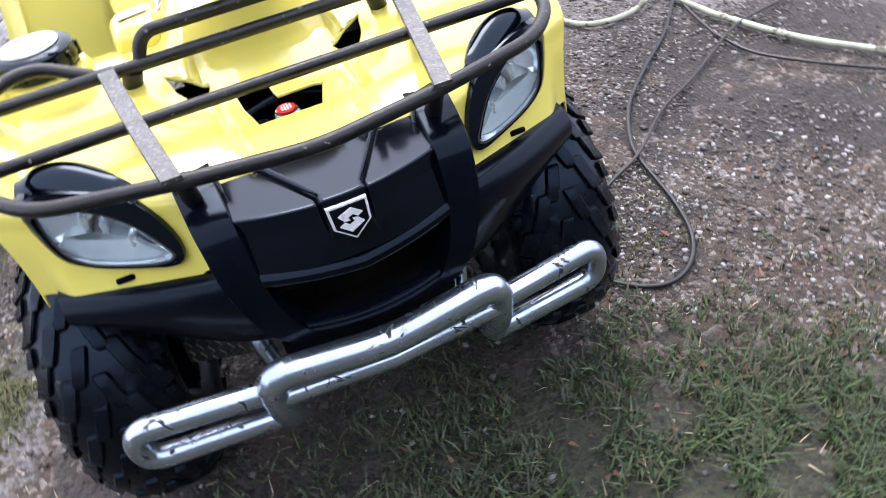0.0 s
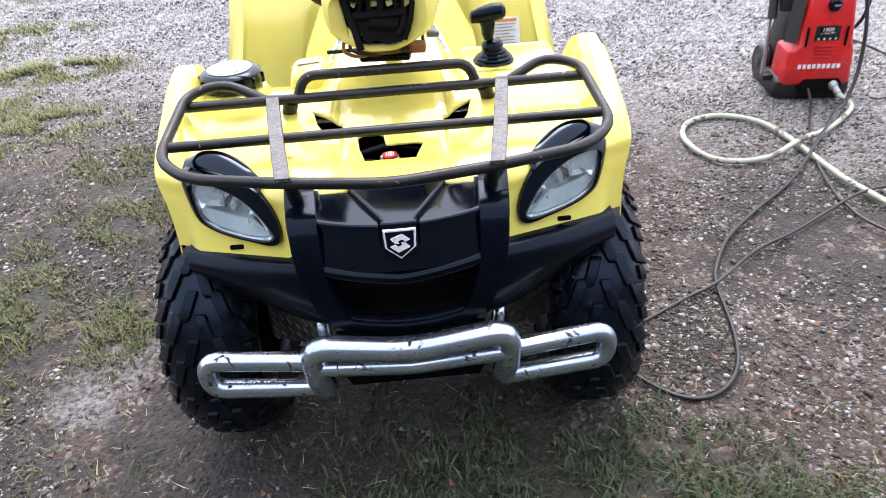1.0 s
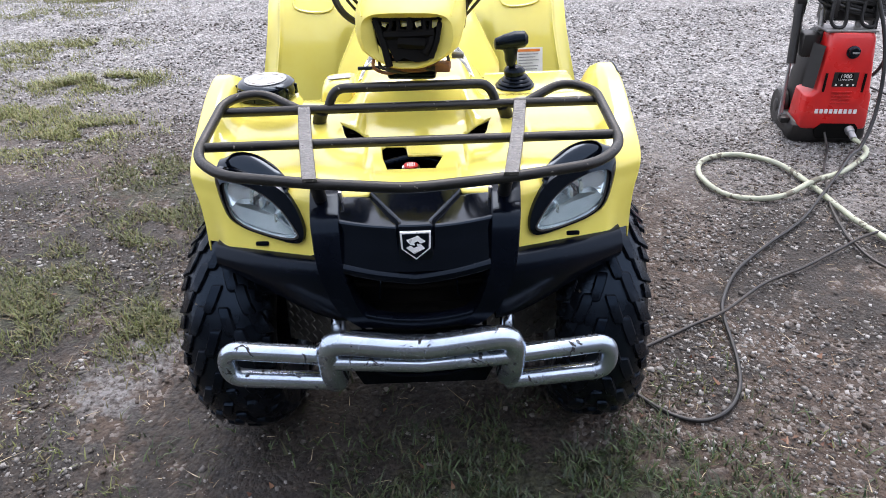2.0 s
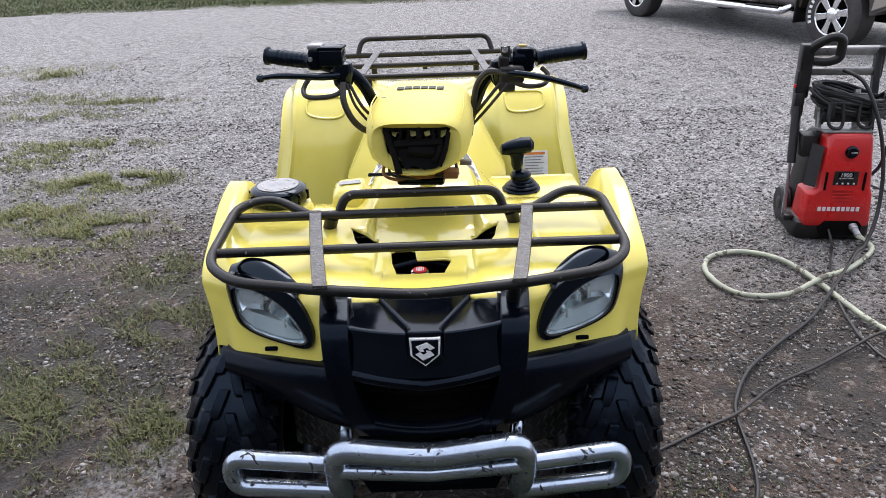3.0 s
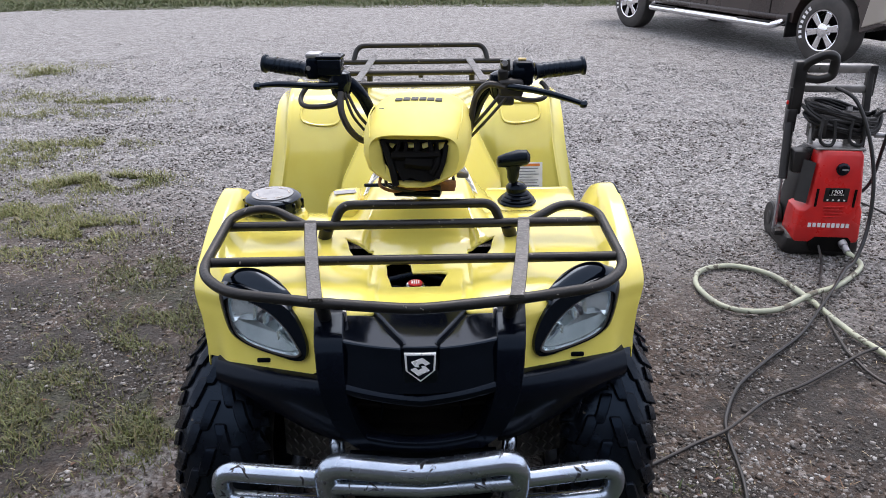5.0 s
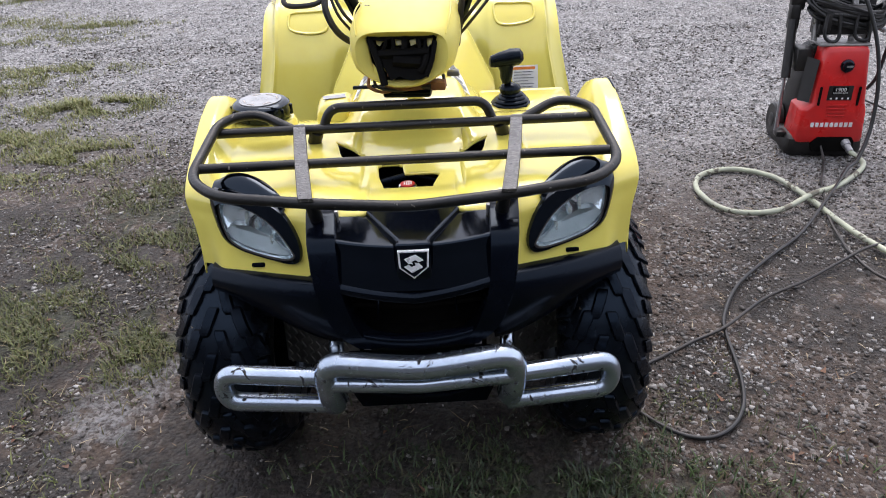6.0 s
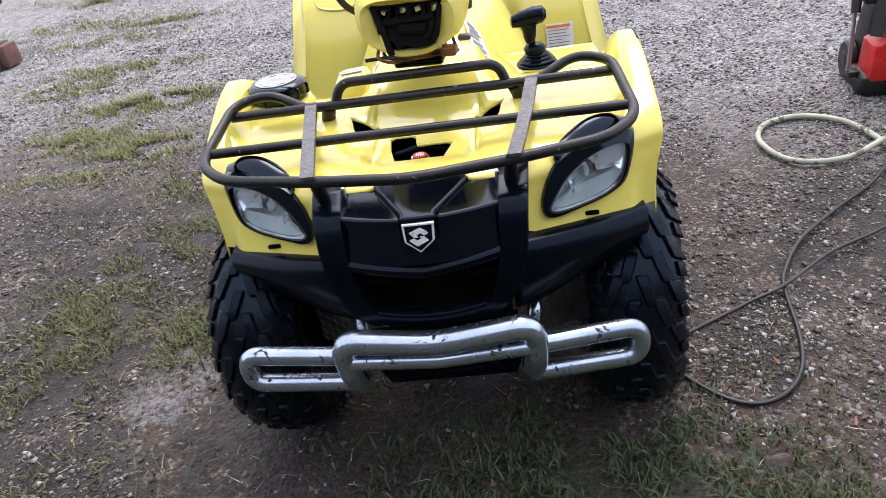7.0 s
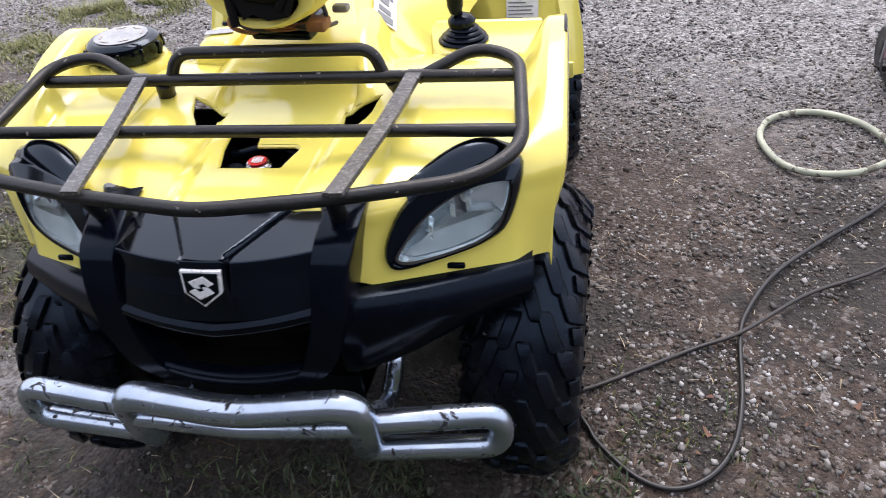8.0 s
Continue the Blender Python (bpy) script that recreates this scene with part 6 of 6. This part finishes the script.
def base_rock():
    v = np.array([(x, y, z) for x in (-1, 1) for y in (-1, 1) for z in (-1, 1)], float) * 0.8
    f = np.array([[0, 1, 3], [0, 3, 2], [4, 6, 7], [4, 7, 5], [0, 4, 5], [0, 5, 1], [2, 3, 7], [2, 7, 6], [0, 2, 6], [0, 6, 4], [1, 5, 7], [1, 7, 3]])
    return v, f


def grain():
    v = np.array([(1, 0, 0), (-1, 0, 0), (0, 1, 0), (0, -1, 0), (0, 0, 1), (0, 0, -1)], float)
    f = np.array([[0, 2, 4], [2, 1, 4], [1, 3, 4], [3, 0, 4], [2, 0, 5], [1, 2, 5], [3, 1, 5], [0, 3, 5]])
    return v, f


def scatter_stones(name, pts, sizes, mat, label, shape=base_rock):
    v0, f0 = shape()
    n = len(pts)
    ang = rng.uniform(0, 2 * np.pi, n)
    sc = np.stack([rng.uniform(0.75, 1.25, n), rng.uniform(0.55, 1.0, n), rng.uniform(0.40, 0.75, n)], 1) * sizes[:, None] * 0.5
    jit = rng.uniform(0.45, 1.25, (n, len(v0), 3))
    v = v0[None] * jit * sc[:, None, :]
    tilt = rng.uniform(-0.35, 0.35, n)
    x, y, z = v[..., 0], v[..., 1], v[..., 2]
    x, z = x * np.cos(tilt)[:, None] - z * np.sin(tilt)[:, None], x * np.sin(tilt)[:, None] + z * np.cos(tilt)[:, None]
    c, s = np.cos(ang)[:, None], np.sin(ang)[:, None]
    v = np.stack([x * c - y * s, x * s + y * c, z], 2)
    h = np.array([ground_height(a, b) for a, b in pts])
    v[..., 0] += pts[:, 0, None]
    v[..., 1] += pts[:, 1, None]
    v[..., 2] += (h + sizes * rng.uniform(-0.04, 0.12, n))[:, None]
    f = (f0[None] + (np.arange(n) * len(v0))[:, None, None]).reshape(-1, 3)
    return bulk(name, v.reshape(-1, 3), f, mat, label, "stones")


def patchy(pts, scale, level, seed):
    o = V((seed * 7.1, seed * 3.3, 0))
    return pts[[noise.noise(V((a, b, 0)) * scale + o) + 0.35 * noise.noise(V((a, b, 3)) * scale * 3.7) > level for a, b in pts]]


near = np.stack([rng.uniform(-2.4, 2.6, 76000), rng.uniform(-1.1, 2.4, 76000)], 1)
near = patchy(near, 2.1, -0.12, 1)


def bare(pts, share=0.85):
    """Leave out most stones where the grass is thick or the mud was washed smooth."""
    d = np.full(len(pts), 9.0)
    for cx, cy, rx, ry in ((0.30, -0.62, 0.75, 0.45), (0.0, -0.15, 0.6, 0.5), (-0.93, 0.12, 0.16, 0.36), (-1.35, 0.3, 0.22, 0.3)):
        d = np.minimum(d, ((pts[:, 0] - cx) / rx) ** 2 + ((pts[:, 1] - cy) / ry) ** 2)
    return pts[(d > 1.0) | (rng.random(len(pts)) > share)]


near = bare(near)
scatter_stones("loose_stones", near, 0.0045 + 0.017 * rng.random(len(near)) ** 2.6, STONE, "small mixed stones pressed into brown earth")
grit = np.stack([rng.uniform(-2.2, 2.4, 80000), rng.uniform(-1.0, 2.2, 80000)], 1)
grit = bare(patchy(grit, 2.3, -0.02, 9))
scatter_stones("grit", grit, 0.003 + 0.006 * rng.random(len(grit)) ** 1.5, STONE, "fine grit strewn over brown earth", grain)
few = np.stack([rng.uniform(-2.2, 2.4, 700), rng.uniform(-1.2, 2.4, 700)], 1)
scatter_stones("larger_stones", few, 0.014 + 0.016 * rng.random(len(few)) ** 2, STONE, "larger pale stones lying about")
mid = np.stack([rng.uniform(-4.6, 4.4, 104000), rng.uniform(0.7, 10.5, 104000)], 1)
mid = mid[rng.random(len(mid)) < np.clip((10.5 - mid[:, 1]) / 6.0, 0, 1) ** 1.3]
mid = mid[(mid[:, 1] - 2.1 + 0.52 * mid[:, 0] - 0.42 * np.minimum(mid[:, 0], 0) + rng.normal(0, 0.6, len(mid))) > 0]
scatter_stones("crushed_gravel", mid, (0.008 + 0.018 * rng.random(len(mid)) ** 1.6) * np.clip(0.3 + 0.24 * mid[:, 1], 0.6, 1.0), STONE_GREY, "grey crushed gravel of the drive")
mixed = np.stack([rng.uniform(-3.4, 2.6, 26000), rng.uniform(0.5, 4.6, 26000)], 1)
mixed = mixed[mixed[:, 1] - 1.6 + 0.5 * np.maximum(mixed[:, 0], 0) + rng.normal(0, 0.4, len(mixed)) > 0]
mixed = patchy(mixed, 1.7, -0.22, 4)
scatter_stones("mixed_stones", mixed, (0.008 + 0.018 * rng.random(len(mixed)) ** 1.8) * np.clip(0.3 + 0.24 * mixed[:, 1], 0.6, 1.0), STONE, "brown and pale stones between the drive and the earth")

chips = np.concatenate([clump(1100, (1.08, 0.75), (0.26, 0.42)), clump(900, (0.98, 0.10), (0.14, 0.22))])
chips = patchy(chips, 2.6, -0.10, 12)
scatter_stones("grey_chips", chips, 0.004 + 0.012 * rng.random(len(chips)) ** 1.8, STONE_GREY, "grey stone chips strewn beside the quad bike")


def blades(name, pts, heights, width, mat, label, lean=0.6, flat=False):
    n = len(pts)
    ang = rng.uniform(0, 2 * np.pi, n)
    d = np.stack([np.cos(ang), np.sin(ang)], 1)
    p = np.stack([-d[:, 1], d[:, 0]], 1)
    out = heights * rng.uniform(0.15, lean, n)
    h0 = np.array([ground_height(a, b) for a, b in pts])
    w = width * rng.uniform(0.6, 1.3, n)
    rows = []
    for t, ww in ((0.0, 1.0), (0.5, 0.85), (1.0, 0.12)):
        c = pts + d * (out * t ** 1.6)[:, None]
        z = h0 + (0.004 + 0.010 * rng.random(n) * t if flat else heights * (t - 0.25 * t * t * lean))
        for sgn in (-1, 1):
            rows.append(np.concatenate([c + p * (sgn * w * ww / 2)[:, None], z[:, None]], 1))
    v = np.stack(rows, 1).reshape(-1, 3)
    k = np.arange(n)[:, None] * 6
    f = np.concatenate([k + np.array([[0, 1, 3, 2]]), k + np.array([[2, 3, 5, 4]])], 0)
    return bulk(name, v, f, mat, label, "grass")


def sward(name, tufts, width, mat, label):
    pts, hts = [], []
    for n, c, s, h in tufts:
        q = clump(n, c, s)
        q = patchy(q, 6.0, -0.12, 5)
        pts.append(q)
        hts.append(h * rng.uniform(0.35, 1.25, len(q)))
    blades(name, np.concatenate(pts), np.concatenate(hts), width, mat, label, 1.3)


sward("green_grass", [(8500, (0.30, -0.62), (0.42, 0.28), 0.042), (7000, (0.70, -0.74), (0.20, 0.16), 0.046), (1500, (0.05, -0.42), (0.32, 0.14), 0.036), (1500, (0.42, -0.22), (0.22, 0.08), 0.03),
                      (700, (-0.6, -0.55), (0.2, 0.2), 0.03)], 0.0045, BLADE, "short green grass in front of the quad bike")
sward("low_grass", [(3000, (-1.46, 0.68), (0.16, 0.14), 0.026), (2200, (-1.42, 0.40), (0.14, 0.12), 0.032), (1200, (-1.45, 0.10), (0.18, 0.10), 0.028), (3000, (-1.12, 1.15), (0.18, 0.12), 0.026), (2600, (-1.34, 1.65), (0.16, 0.11), 0.030), (1500, (-0.95, 0.36), (0.07, 0.10), 0.040),
                    (900, (-1.15, -0.35), (0.2, 0.14), 0.03), (1300, (0.95, -0.50), (0.25, 0.14), 0.022), (400, (0.80, 0.08), (0.10, 0.13), 0.015), (700, (-1.70, 1.25), (0.2, 0.15), 0.02), (900, (-1.28, 0.92), (0.12, 0.06), 0.03)], 0.0042, BLADE_LOW, "dull olive grass in low patches on the earth")
sward("olive_grass", [(4200, (-2.24, 2.97), (0.26, 0.10), 0.034), (3400, (-2.16, 3.04), (0.17, 0.06), 0.066), (3600, (-1.92, 2.17), (0.18, 0.11), 0.042), (3400, (-2.44, 2.46), (0.20, 0.12), 0.040), (3000, (-2.12, 1.90), (0.28, 0.13), 0.026), (3600, (-2.80, 3.92), (0.30, 0.10), 0.036), (3400, (-3.05, 3.55), (0.30, 0.14), 0.034),
                      (3000, (-3.45, 4.95), (0.42, 0.14), 0.036), (2400, (-3.15, 5.45), (0.34, 0.08), 0.044), (3000, (-4.05, 5.70), (0.50, 0.16), 0.036), (900, (-4.42, 6.85), (0.15, 0.12), 0.11), (2200, (-4.9, 7.3), (0.6, 0.2), 0.04)], 0.0044, BLADE_DRY, "olive and yellowing grass in low patches on gravel")
q = np.stack([rng.uniform(-15, 4, 70000), 13.25 + 4.5 * rng.random(70000) ** 1.7], 1)
blades("far_grass", q, 0.052 * rng.uniform(0.4, 1.4, len(q)), 0.030, LAWN, "mown green grass at the far edge of the drive", 0.9)
q = np.stack([rng.uniform(-2.2, 2.2, 2600), rng.uniform(-1.3, 2.2, 2600)], 1)
blades("dry_straw", q, rng.uniform(0.015, 0.06, len(q)), 0.0028, STRAW, "dead straw and leaf litter on the earth", 1.2, flat=True)
q = np.concatenate([clump(110, (1.05, -0.45), (0.35, 0.28)), clump(50, (-1.2, 0.2), (0.5, 0.5)), clump(40, (0.4, -0.7), (0.4, 0.2))])
tagged(blades("dead_leaves", q, rng.uniform(0.012, 0.032, len(q)), 0.014, LEAF, "small reddish-brown dead leaves on the earth", 1.2, flat=True), "small reddish-brown dead leaves on the earth", "leaves", kind="stuff")
